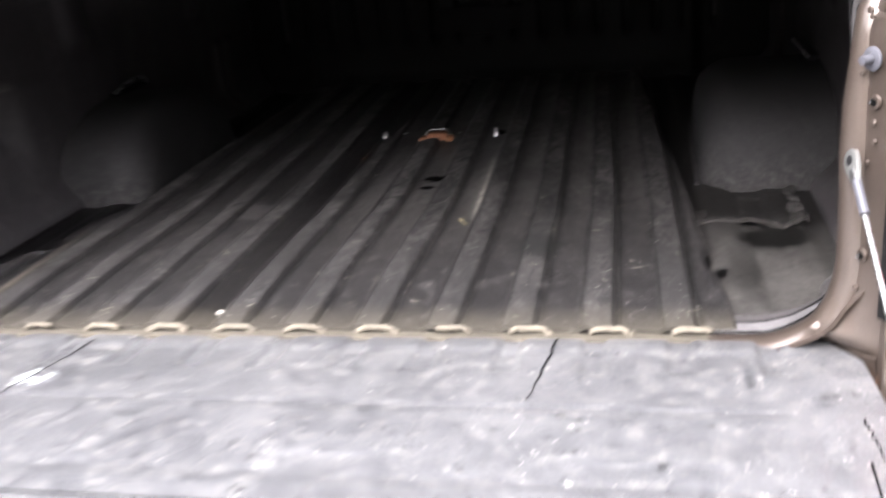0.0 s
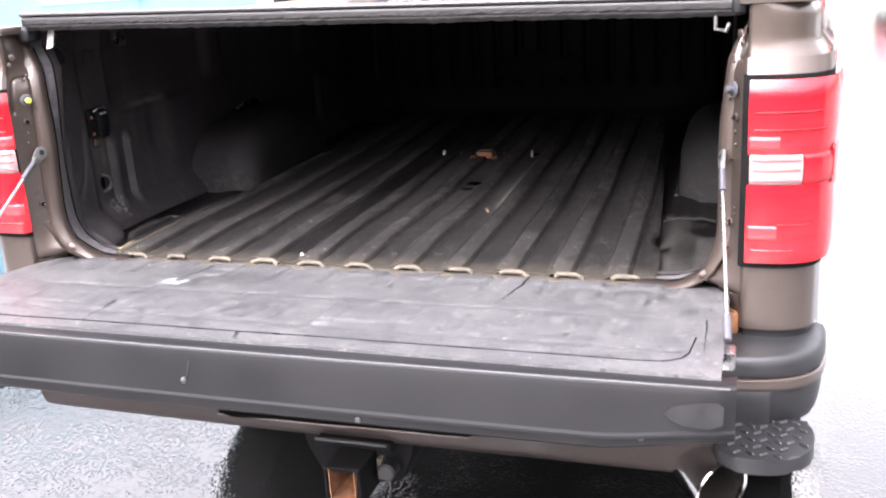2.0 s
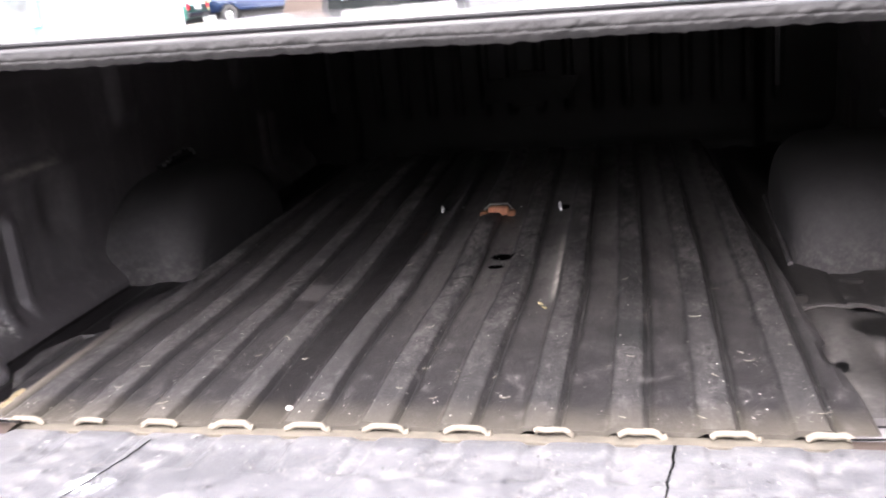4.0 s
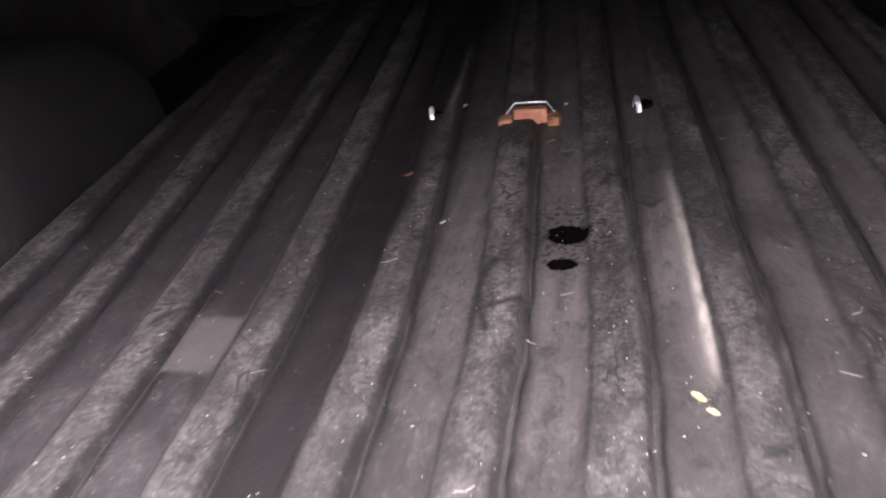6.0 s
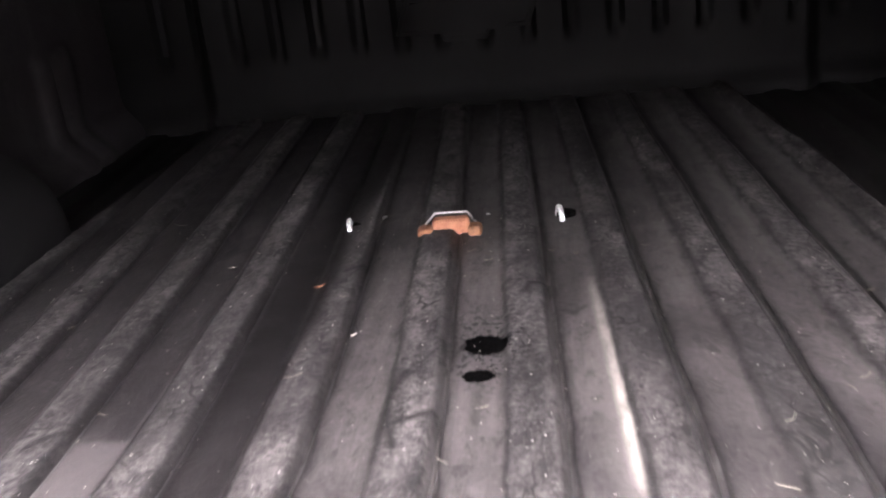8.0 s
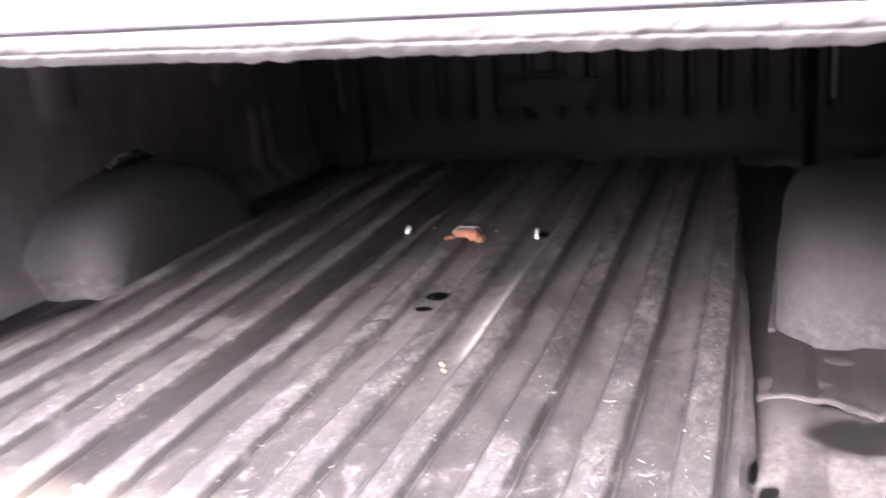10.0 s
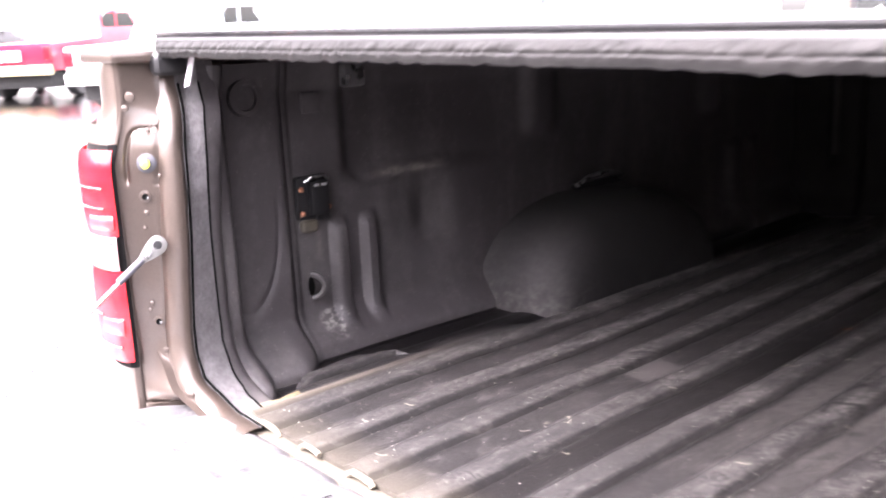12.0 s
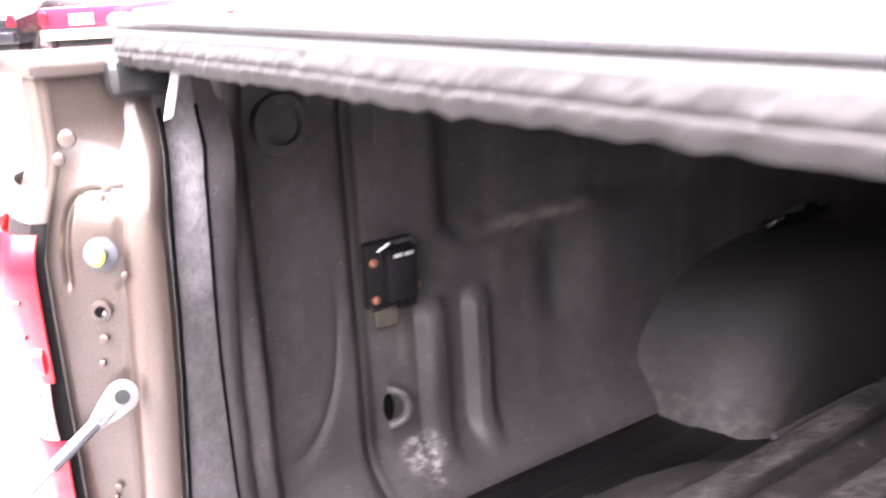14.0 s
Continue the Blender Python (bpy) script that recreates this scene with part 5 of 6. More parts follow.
def build_cab():
    # cab back panel with its window, roof, flanks, bonnet
    prof = [(-0.45, 2.10), (0.50, 2.10), (0.62, 2.105), (0.98, 2.16), (1.04, 2.26), (1.05, 3.4), (0.98, 3.7), (0.60, 4.25), (0.50, 4.45), (0.42, 5.35), (0.30, 5.5), (-0.35, 5.52), (-0.45, 5.4)]

    def half_width(z):
        return 0.965 - 0.10 * step_up(z, 0.44, 0.56) - 0.10 * step_up(z, 0.56, 1.05)
    bm = bmesh.new()
    rows = []
    for z, y in prof:
        w = half_width(z)
        rows.append([bm.verts.new((f * w, y, z)) for f in (-1, -0.97, -0.8, 0, 0.8, 0.97, 1)])
    for a, b in zip(rows, rows[1:] + rows[:1]):
        for k in range(6):
            bm.faces.new((a[k], a[k + 1], b[k + 1], b[k]))
    for col in (0, 6):
        bm.faces.new([r[col] for r in rows])
    cab = part("cab", bm, PAINT, truck, "bronze painted cab")
    # rear window
    def pane(u, v, x0, x1, off):
        z = 0.493 + 0.42 * v
        y = 2.10 + (0.005 * (z - 0.50) / 0.12 if z < 0.62 else 0.005 + 0.055 * (z - 0.62) / 0.36)
        taper = 1 - 0.09 * v
        return ((x0 + (x1 - x0) * u) * taper - 0.03, y - off, z)
    part("window_seal", surf(lambda u, v: pane(u, v * 1.02 - 0.01, -0.74, 0.74, 0.004), 2, 12), BLACK_PLASTIC, cab, "black window surround")
    window = part("rear_window", surf(lambda u, v: pane(u, v, -0.715, 0.715, 0.009), 2, 12), DARK_GLASS, cab, "dark tinted rear window")
    for x in (-0.235, 0.09):
        part("slider_frame", surf(lambda u, v: pane(u, v, x, x + 0.014, 0.013), 2, 12), BLACK_PLASTIC, window)
    part("slider_panel", surf(lambda u, v: pane(u, v * 0.16, -0.22, 0.09, 0.012), 2, 6), GREY_PANEL, window, "pale grey panel behind the sliding pane")
    rng = random.Random(8)
    x = -0.665
    while x < -0.27:
        w = rng.uniform(0.010, 0.022)
        h = rng.choice((0.055, 0.055, 0.075))
        part("sticker_bar", surf(lambda u, v: pane(u, 0.075 + v * h, x / 0.99, (x + w) / 0.99, 0.0125), 1, 2), STICKER, window, "white sticker lettering as bars")
        x += w + 0.004
    for s in (-1, 1):
        mirror = part("side_mirror", box((min(s * 1.02, s * 1.26), 3.42, 0.42), (max(s * 1.02, s * 1.26), 3.54, 0.72), 0.03), PAINT, cab, "tall towing mirror")
        part("mirror_glass", box((min(s * 1.04, s * 1.24), 3.412, 0.44), (max(s * 1.04, s * 1.24), 3.419, 0.70), 0.002), CHROME, mirror, "mirror glass")
        part("mirror_arm", box((min(s * 0.93, s * 1.03), 3.46, 0.5), (max(s * 0.93, s * 1.03), 3.5, 0.54), 0.01), BLACK_PLASTIC, cab)
        part("side_glass", box((min(s * 0.90, s * 0.93), 2.45, 0.52), (max(s * 0.90, s * 0.93), 3.7, 0.90), 0.01), DARK_GLASS, cab, "tinted side glass")
    for s in (-1, 1):
        for y in (1.06, 4.75):
            wheel = part("wheel", lathe([(0.2, -0.02), (0.30, -0.02), (0.375, 0.0), (0.40, 0.03), (0.40, 0.20), (0.375, 0.235), (0.24, 0.24), (0.23, 0.2)], 36, Matrix.Translation((s * 0.72, y, GROUND + 0.4)) @ pose(0, 0, 0, 0, 90 * s, 0)), TYRE, truck, "black tyre")
            part("rim", lathe([(0.232, 0.19), (0.225, 0.21), (0.12, 0.18), (0.06, 0.215), (0.02, 0.22)], 24, Matrix.Translation((s * 0.72, y, GROUND + 0.4)) @ pose(0, 0, 0, 0, 90 * s, 0)), STEEL, wheel, "alloy rim")
    part("underbody", box((-0.62, 0.15, -0.42), (0.62, 5.2, -0.10), 0.03), DARK_STEEL, truck, "dark frame and underbody")


DARK_GLASS = plain("dark_tinted_glass", (0.012, 0.014, 0.014), 0.03, vary=0.1, bump=0, spec=1.0)
GREY_PANEL = plain("grey_panel", (0.13, 0.135, 0.14), 0.4, vary=0.15)
STICKER = plain("white_sticker", (0.8, 0.8, 0.8), 0.4, vary=0.05)
build_bed_floor()
for side in (-1, 1):
    build_side_wall(side)
    build_pillar(side)
    build_jamb_hardware(side)
build_tailgate()
build_bulkhead()
build_bumper()
build_cab()


# ---- what lies in and on the bed ----
MAT_EDGE = ((0.0, -0.655), (0.118, -0.655), (0.148, -0.69), (0.225, -0.731), (0.317, -0.742), (0.395, -0.715), (0.421, -0.664), (0.45, -0.69), (0.492, -0.709), (0.565, -0.70), (0.64, -0.68), (0.69, -0.638), (0.82, -0.642), (2.1, -0.64))


def mat_left(y):
    """The ragged left edge of the mat, torn back at the rear."""
    for (ya, xa), (yb, xb) in zip(MAT_EDGE, MAT_EDGE[1:]):
        if y <= yb:
            return xa + (xb - xa) * (y - ya) / (yb - ya) + 0.004 * noise.noise((0.3, y * 30, 0))
    return MAT_EDGE[-1][1]


def build_bed_mat():
    y0, y1, ny = 0.068, 1.985, 120
    cols = sorted({round(0.003 + 0.117 * k + o, 5) for k in range(-8, 9) for o in (0.0, 0.0015, 0.003, 0.005, 0.01, 0.02, 0.03, 0.045, 0.054, 0.057, 0.060, 0.063, 0.0655, 0.068, 0.071, 0.079, 0.090, 0.098, 0.106, 0.109, 0.112, 0.1145)})
    cols = [c for c in cols if -0.76 < c < 0.73]
    n = len(cols) - 1

    def skin(u, v):
        y = y0 + (y1 - y0) * v ** 1.25
        col = cols[round(u * n)]
        x = max(col - rib_lean(col, y), mat_left(y))
        edge = 0.640 - 0.0855 * (y - 0.07) - 0.004 * noise.noise((5.0, y * 9, 0)) - 0.012 * bump_at(y, 0.32, 0.02, 0.03)
        x = min(x, edge)
        z = rib_height(x, y) + 0.0018 * noise.noise((x * 9, y * 5, 1.0)) + 0.0012 * noise.noise((x * 40, y * 25, 4.0)) + 0.008 * bump_at(x, -0.655, 0.006, 0.012) * (1 - step_up(y, 0.5, 0.7)) + 0.005 * bump_at(x, edge - 0.012, 0.004, 0.006)
        return (x + 0.003 * noise.noise((x * 2, y * 3, 7)), y + 0.004 * noise.noise((x * 15, 0, 3.0)) * (1 - v), z)
    bm = surf(skin, n, ny)
    bmesh.ops.dissolve_degenerate(bm, dist=0.0003, edges=bm.edges[:])
    solid(bm, 0.008)
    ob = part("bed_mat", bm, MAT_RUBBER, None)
    tagged(ob, "black ribbed rubber bed mat, dusty and oil-stained, on the bed floor", "bed mat")
    # dried earth on the rear end of each rib, following its section
    rng = random.Random(2)
    for k in range(11):
        xc = -0.600 + 0.1182 * k
        w = 0.030 + rng.uniform(-0.007, 0.005)
        lip = [(xc + f * w, 0.064 + rng.uniform(-0.0015, 0.0015), rib_height(xc + f * w - 0.0165) - 0.0045) for f in (-1, -0.8, -0.62, -0.4, 0.0, 0.4, 0.62, 0.8, 1)]
        part("rib_end", tube(lip, 0.0042 + rng.uniform(0, 0.0012), 8), EARTH, ob, "earth-caked end of a mat rib")


def cover_drop(x):
    """The cover's rear edge hangs a little lower towards the right rail."""
    return -0.005 - 0.019 * x


def build_tonneau():
    cover = thing("tonneau_cover", "black vinyl roll-up tonneau cover, closed, on the bed rails", "tonneau cover", (0, 1.0, 0.53))
    skin = lambda u, v: ((2 * u - 1) * 0.79, 0.045 + 2.035 * v, 0.556 + cover_drop((2 * u - 1) * 0.79) * (1 - v) - 0.030 * step_up(v, 0.0, 0.25) - 0.034 * v - 0.006 * (1 - (2 * u - 1) ** 4) * step_up(v, 0.02, 0.2) + 0.0025 * noise.noise((u * 5, v * 9, 2)))
    part("cover_sheet", solid(surf(skin, 60, 60), -0.006), VINYL, cover, "taut wet black vinyl sheet")

    def bar(u, v):
        a = 2 * math.pi * v
        return ((2 * u - 1) * 0.785, 0.056 + 0.015 * math.copysign(abs(math.cos(a)) ** 0.6, math.cos(a)), 0.544 + cover_drop((2 * u - 1) * 0.785) + 0.010 * math.copysign(abs(math.sin(a)) ** 0.6, math.sin(a)))
    part("rear_bar", surf(bar, 40, 16), BLACK_PLASTIC, cover, "black rear bar")
    roll = lambda u, v: ((2 * u - 1) * 0.788, 0.047 + 0.008 * math.cos(math.pi * (0.5 + v)), 0.558 + cover_drop((2 * u - 1) * 0.788) + 0.0055 * math.sin(math.pi * (0.5 + v)))
    part("edge_roll", surf(roll, 60, 10), VINYL, cover, "rounded vinyl rear edge")

    def hem(u, v):
        x = (2 * u - 1) * 0.783
        slant = x + 0.022 * v
        wave = noise.noise((slant * 60, v * 1.0, 1)) + 0.8 * noise.noise((slant * 150, v * 2.5, 5))
        gather = math.sin(math.pi * min(1, 0.15 + v * 0.95))
        return (x, 0.041 + 0.0017 * wave * gather + 0.0016 * step_up(v, 0.40, 0.46) * (1 - step_up(v, 0.46, 0.6)) - 0.003 * math.sin(math.pi * v), 0.545 + cover_drop(x) - (0.0220 + 0.002 * noise.noise((x * 7, 0, 4)) + 0.0022 * noise.noise((x * 60, 0, 8)) * v) * v)
    part("hem", solid(surf(hem, 520, 14), 0.003), HEM, cover, "puckered grey hem hanging from the bar")
    for x in (-0.732,):
        bm = surf(lambda u, v: (x + 0.018 * (u - 0.5) - 0.004 * v, 0.072 - 0.012 * v, 0.534 - 0.046 * v + 0.004 * u), 4, 6)
        part("pull_tag", solid(bm, 0.002), WHITE_TAG, cover, "small white hanging tag")
    part("corner_latch", tube([(0.742, 0.045, 0.515), (0.742, 0.043, 0.482), (0.760, 0.043, 0.478), (0.766, 0.043, 0.492)], 0.004, 8), STEEL, cover, "grey corner latch")


def build_hitch_insert():
    it = thing("gooseneck_hitch", "rusty orange hitch handle set in the mat", "hitch", (-0.036, 1.18, -0.004))
    part("bar", box((-0.063, 1.178, -0.012), (-0.010, 1.200, 0.014), 0.008, None, 3), ORANGE_RUST, it, "rusty orange bar")
    for x0, x1 in ((-0.083, -0.061), (-0.012, 0.008)):
        part("ear", box((x0, 1.164, -0.012), (x1, 1.192, 0.006), 0.008, None, 3), RUST, it, "dull rusty end")
    part("wire", tube([(-0.073, 1.192, 0.004), (-0.060, 1.204, 0.016), (-0.014, 1.204, 0.016), (-0.001, 1.192, 0.004)], 0.0018, 8), STEEL, it, "bright wire rim")
    for x in (-0.19, 0.113):
        hoop = [(x + 0.006 * k / 8, 1.213 + 0.014 * math.cos(math.pi * k / 8), -0.006 + 0.016 * math.sin(math.pi * k / 8)) for k in range(9)]
        ch = thing("chain_anchor", "bright steel safety chain anchor in the mat", "chain anchor", (x, 1.213, 0), "chain anchors")
        part("hoop", tube(hoop, 0.004, 8), BRIGHT_STEEL, ch)
        part("base", lathe([(0.014, -0.014), (0.014, -0.001), (0.002, 0.0)], 14, Matrix.Translation((x + 0.012, 1.225, 0))), VOID, ch)
    for x, y in ((-0.144, 1.268), (0.012, 1.248)):
        st = thing("stud", "small bright stud in the mat", "stud", (x, y, 0), "mat studs")
        z0 = rib_height(x, y)
        part("head", lathe([(0.0045, -0.012), (0.0045, -0.001), (0.003, 0.0005), (0.001, 0.001)], 10, Matrix.Translation((x, y, z0 + 0.001))), BRIGHT_STEEL, st)


def build_debris():
    rng = random.Random(11)
    bm = bmesh.new()
    for k in range(1300):
        x, y = rng.uniform(-0.64, 0.60), 0.09 + 1.7 * rng.random() ** 1.3
        r = rng.uniform(0.0003, 0.0008)
        m = Matrix.Translation((x, y, rib_height(x, y) + r * 0.5)) @ pose(0, 0, 0, rng.uniform(0, 40), rng.uniform(0, 40), rng.uniform(0, 180)) @ Matrix.Diagonal((rng.uniform(1, 3.0), 1, 0.7, 1))
        bmesh.ops.create_icosphere(bm, subdivisions=1, radius=r, matrix=m)
    tagged(part("grit", bm, SPECK, None), "pale grit crumbs scattered on the mat", "grit", kind="stuff")
    bm = bmesh.new()
    for k in range(60):
        x, y = rng.uniform(-0.62, 0.58), 0.09 + 1.2 * rng.random() ** 1.5
        a, ln = rng.uniform(-0.9, 0.9), rng.uniform(0.003, 0.011)
        bend = rng.uniform(-0.4, 0.4)
        pts = [(x + ln * f * math.cos(a + bend * f), y + ln * f * math.sin(a + bend * f), rib_height(x, y) + 0.0012 + 0.001 * f * f) for f in (-1, 0, 1)]
        tube(pts, 0.0004, 4, bm)
    tagged(part("straw", bm, STRAW, None), "short pale straw bits strewn on the mat", "straw", kind="stuff")

    def flake(name, x, y, turn, ln, wd, mt, label):
        """A small curled flake, pointed at its ends."""
        def at(u, v):
            w = wd * math.sin(math.pi * (0.08 + 0.84 * u)) ** 0.8 * (1 + 0.4 * noise.noise((u * 6, turn, 1)))
            return ((u - 0.5) * ln, (v - 0.5) * w + 0.15 * wd * math.sin(u * 5), 0.002 + 0.12 * ln * (2 * u - 1) ** 2 + 0.2 * wd * (2 * v - 1) ** 2)
        bm = solid(surf(at, 10, 4), 0.0006)
        bmesh.ops.transform(bm, matrix=Matrix.Translation((x, y, rib_height(x, y))) @ pose(0, 0, 0, 0, 0, turn), verts=bm.verts)
        tagged(part(name, bm, mt, None), label, name)
    flake("leaf", 0.151, 0.538, -40, 0.016, 0.008, LEAF, "small dry yellow leaf scrap on the mat")
    flake("leaf", 0.161, 0.519, -25, 0.012, 0.007, LEAF, "small dry yellow leaf scrap on the mat")
    for k in range(5):
        flake("chip", -0.285 + 0.018 * math.sin(k * 2.3), 0.362 + 0.014 * math.cos(k * 1.7), 25 + 31 * k, 0.006 + 0.0015 * (k % 3), 0.0022, STRAW, "pale wood chip on a mat rib")
    flake("twig", -0.183, 0.995, 40, 0.016, 0.003, ORANGE_RUST, "small orange twig on the mat")
    flake("chip", -0.117, 0.868, 60, 0.009, 0.004, SPECK, "pale wood chip in a mat furrow")
    bm = bmesh.new()
    bmesh.ops.create_icosphere(bm, subdivisions=2, radius=0.006, matrix=Matrix.Translation((-0.173, 0.112, rib_height(-0.173) + 0.003)) @ Matrix.Diagonal((1.1, 0.7, 0.7, 1)))
    tagged(part("pebble", bm, SPECK, None), "small pale pebble at the mat's rear edge", "pebble")
    # torn lump of yellowed foam by the mat's rear corner
    def lump(u, v):
        a, b = 2 * math.pi * u, math.pi / 2 * v
        r = 1 + 0.45 * noise.noise((math.cos(a) * 1.3, math.sin(a) * 1.3, v * 2))
        r *= 1 + 0.35 * math.sin(3 * a + 1) * math.cos(b)
        return (-0.664 + 0.018 * r * math.cos(a) * math.cos(b), 0.132 + 0.030 * r * math.sin(a) * math.cos(b), -0.010 + 0.009 * r * math.sin(b))
    tagged(part("foam_lump", surf(lump, 20, 8), FOAM, None), "torn yellowed foam lump at the mat corner", "foam")


def build_scrap():
    """Crumpled black sheeting and dirt on the bare floor between mat and wheel well."""
    def crumple(u, v):
        edge_y = 0.552 - 0.035 * u + 0.012 * math.sin(u * 7) + 0.008 * noise.noise((u * 8, 0, 3))
        x, y = 0.604 + 0.195 * u + 0.006 * noise.noise((v * 9, 0, 2)), edge_y + (0.765 - edge_y) * v
        curl = 0.018 * math.exp(-(v / 0.13) ** 2) * (0.55 + 0.45 * math.sin(u * 3.2)) - 0.004 * math.exp(-(v / 0.03) ** 2)
        creases = 0.011 * abs(noise.noise((u * 2.2 + 1.6 * v, v * 3.5 - u, 4))) + 0.016 * max(0.0, u - 0.55) * abs(noise.noise((u * 9 + v * 6, v * 7, 1))) * 2
        return (x, y, FLOOR_Z - 0.012 + curl + creases + 0.004 * noise.noise((u * 5, v * 4, 6)) + 0.012 * step_up(u, 0.75, 1.0))
    tagged(part("plastic_scrap", solid(surf(crumple, 70, 70), 0.0025), SCRAP, None), "crumpled dirty black plastic sheeting on the bed floor", "scrap")


SCRAP = plain("dirty_sheeting", (0.042, 0.039, 0.0375), 0.5, spec=0.35, vary=0.8, scale=16, bump=0.35)
STRAW = plain("straw", (0.2, 0.185, 0.15), 0.6, vary=0.3)
SPECK = plain("pale_grit", (0.36, 0.34, 0.31), 0.6, vary=0.4, scale=60)
FOAM = plain("yellowed_foam", (0.15, 0.12, 0.07), 0.85, vary=0.3, scale=60, bump=0.6, dist=0.004, fine=120)
LEAF = plain("dry_leaf", (0.24, 0.20, 0.11), 0.6, vary=0.3)
EARTH = plain("dried_earth", (0.115, 0.10, 0.078), 0.85, vary=0.4, scale=40, bump=0.5)
build_bed_mat()
build_tonneau()
build_hitch_insert()
build_debris()
build_scrap()


# ---- beyond the truck ----
def build_building():
    """Blue metal-sided building: its wall along x in its own frame, turned to face the lot."""
    place = Matrix.Translation((-6.54, 7.63, GROUND)) @ pose(0, 0, 0, 0, 0, 38)
    house = thing("building", "sky-blue metal-sided building with white window and trim", "building", (-6.54, 7.63, GROUND))
    put = lambda bm: (bmesh.ops.transform(bm, matrix=place, verts=bm.verts), bm)[1]
    wx0, wx1, wz0, wz1 = -0.49, 0.49, 1.38, 2.35

    def ribbed(x0, x1, z0, z1):
        n = max(2, int((x1 - x0) / 0.0125))
        return solid(surf(lambda u, v: (x0 + (x1 - x0) * u, -0.0025 * bump_at((x0 + (x1 - x0) * u) % 0.23, 0.115, 0.012, 0.02), z0 + (z1 - z0) * v), n, 1), 0.02)
    for x0, x1, z0, z1 in ((-2.6, wx0, 0.1, 3.4), (wx1, 1.98, 0.1, 3.4), (wx0, wx1, 0.1, wz0), (wx0, wx1, wz1, 3.4)):
        part("siding", put(ribbed(x0, x1, z0, z1)), SIDING, house)
    part("core", put(box((-2.55, 0.6, 0.0), (1.95, 7.0, 3.4), 0.0)), SIDING, house, "blue rear of the building")
    part("side_wall", put(box((1.90, 0.02, 0.0), (1.98, 7.0, 3.4))), SIDING, house)
    part("side_wall", put(box((-2.6, 0.02, 0.0), (-2.52, 7.0, 3.4))), SIDING, house)
    part("corner_trim", put(box((1.86, -0.035, 0.0), (2.06, 0.05, 3.4), 0.006)), TRIM_WHITE, house, "white corner trim")
    part("base", put(box((-2.6, -0.02, 0.0), (2.0, 0.1, 0.12))), TRIM_WHITE, house)
    part("roof", put(prism([(-0.4, 3.38), (3.5, 4.6), (7.4, 3.38), (7.4, 3.5), (3.5, 4.75), (-0.4, 3.5)], "x", -2.9, 2.3)), STEP_PLASTIC, house, "grey metal roof")
    window = part("window", put(box((wx0 - 0.02, 0.10, wz0 + 0.40), (wx1 + 0.02, 0.12, wz1 + 0.02))), ROOM, house, "white-framed window")
    # vehicles reflected in the pane, drawn as a pale sheet and orange streak
    part("lower_reflection", put(box((wx0 - 0.02, 0.10, wz0 - 0.02), (wx1 + 0.02, 0.13, wz0 + 0.40))), PALE_REFLECTION, window, "pale sheet standing for the reflection in the lower half")
    part("orange_streak", put(prism([(wx0, wz0 + 0.42), (-0.1, wz0 + 0.50), (wx1, wz0 + 0.36), (wx1, wz0 + 0.32), (-0.1, wz0 + 0.46), (wx0, wz0 + 0.38)], "y", 0.06, 0.098)), ORANGE_REFLECTION, window, "orange-brown streak standing for a reflection in the pane")
    for lo, hi in (((wx0 - 0.07, -0.03, wz0 - 0.08), (wx1 + 0.07, 0.05, wz0)), ((wx0 - 0.07, -0.03, wz1), (wx1 + 0.07, 0.05, wz1 + 0.08)), ((wx0 - 0.07, -0.03, wz0), (wx0, 0.05, wz1)), ((wx1, -0.03, wz0), (wx1 + 0.07, 0.05, wz1)), ((-0.03, -0.02, wz0), (0.03, 0.05, wz1))):
        part("window_frame", put(box(lo, hi, 0.006)), TRIM_WHITE, window, "white vinyl frame")
    for x0, x1 in ((wx0, -0.03), (0.03, wx1)):
        part("pane", put(box((x0, 0.02, wz0), (x1, 0.024, wz1))), WINDOW_GLASS, window, "reflecting pane")


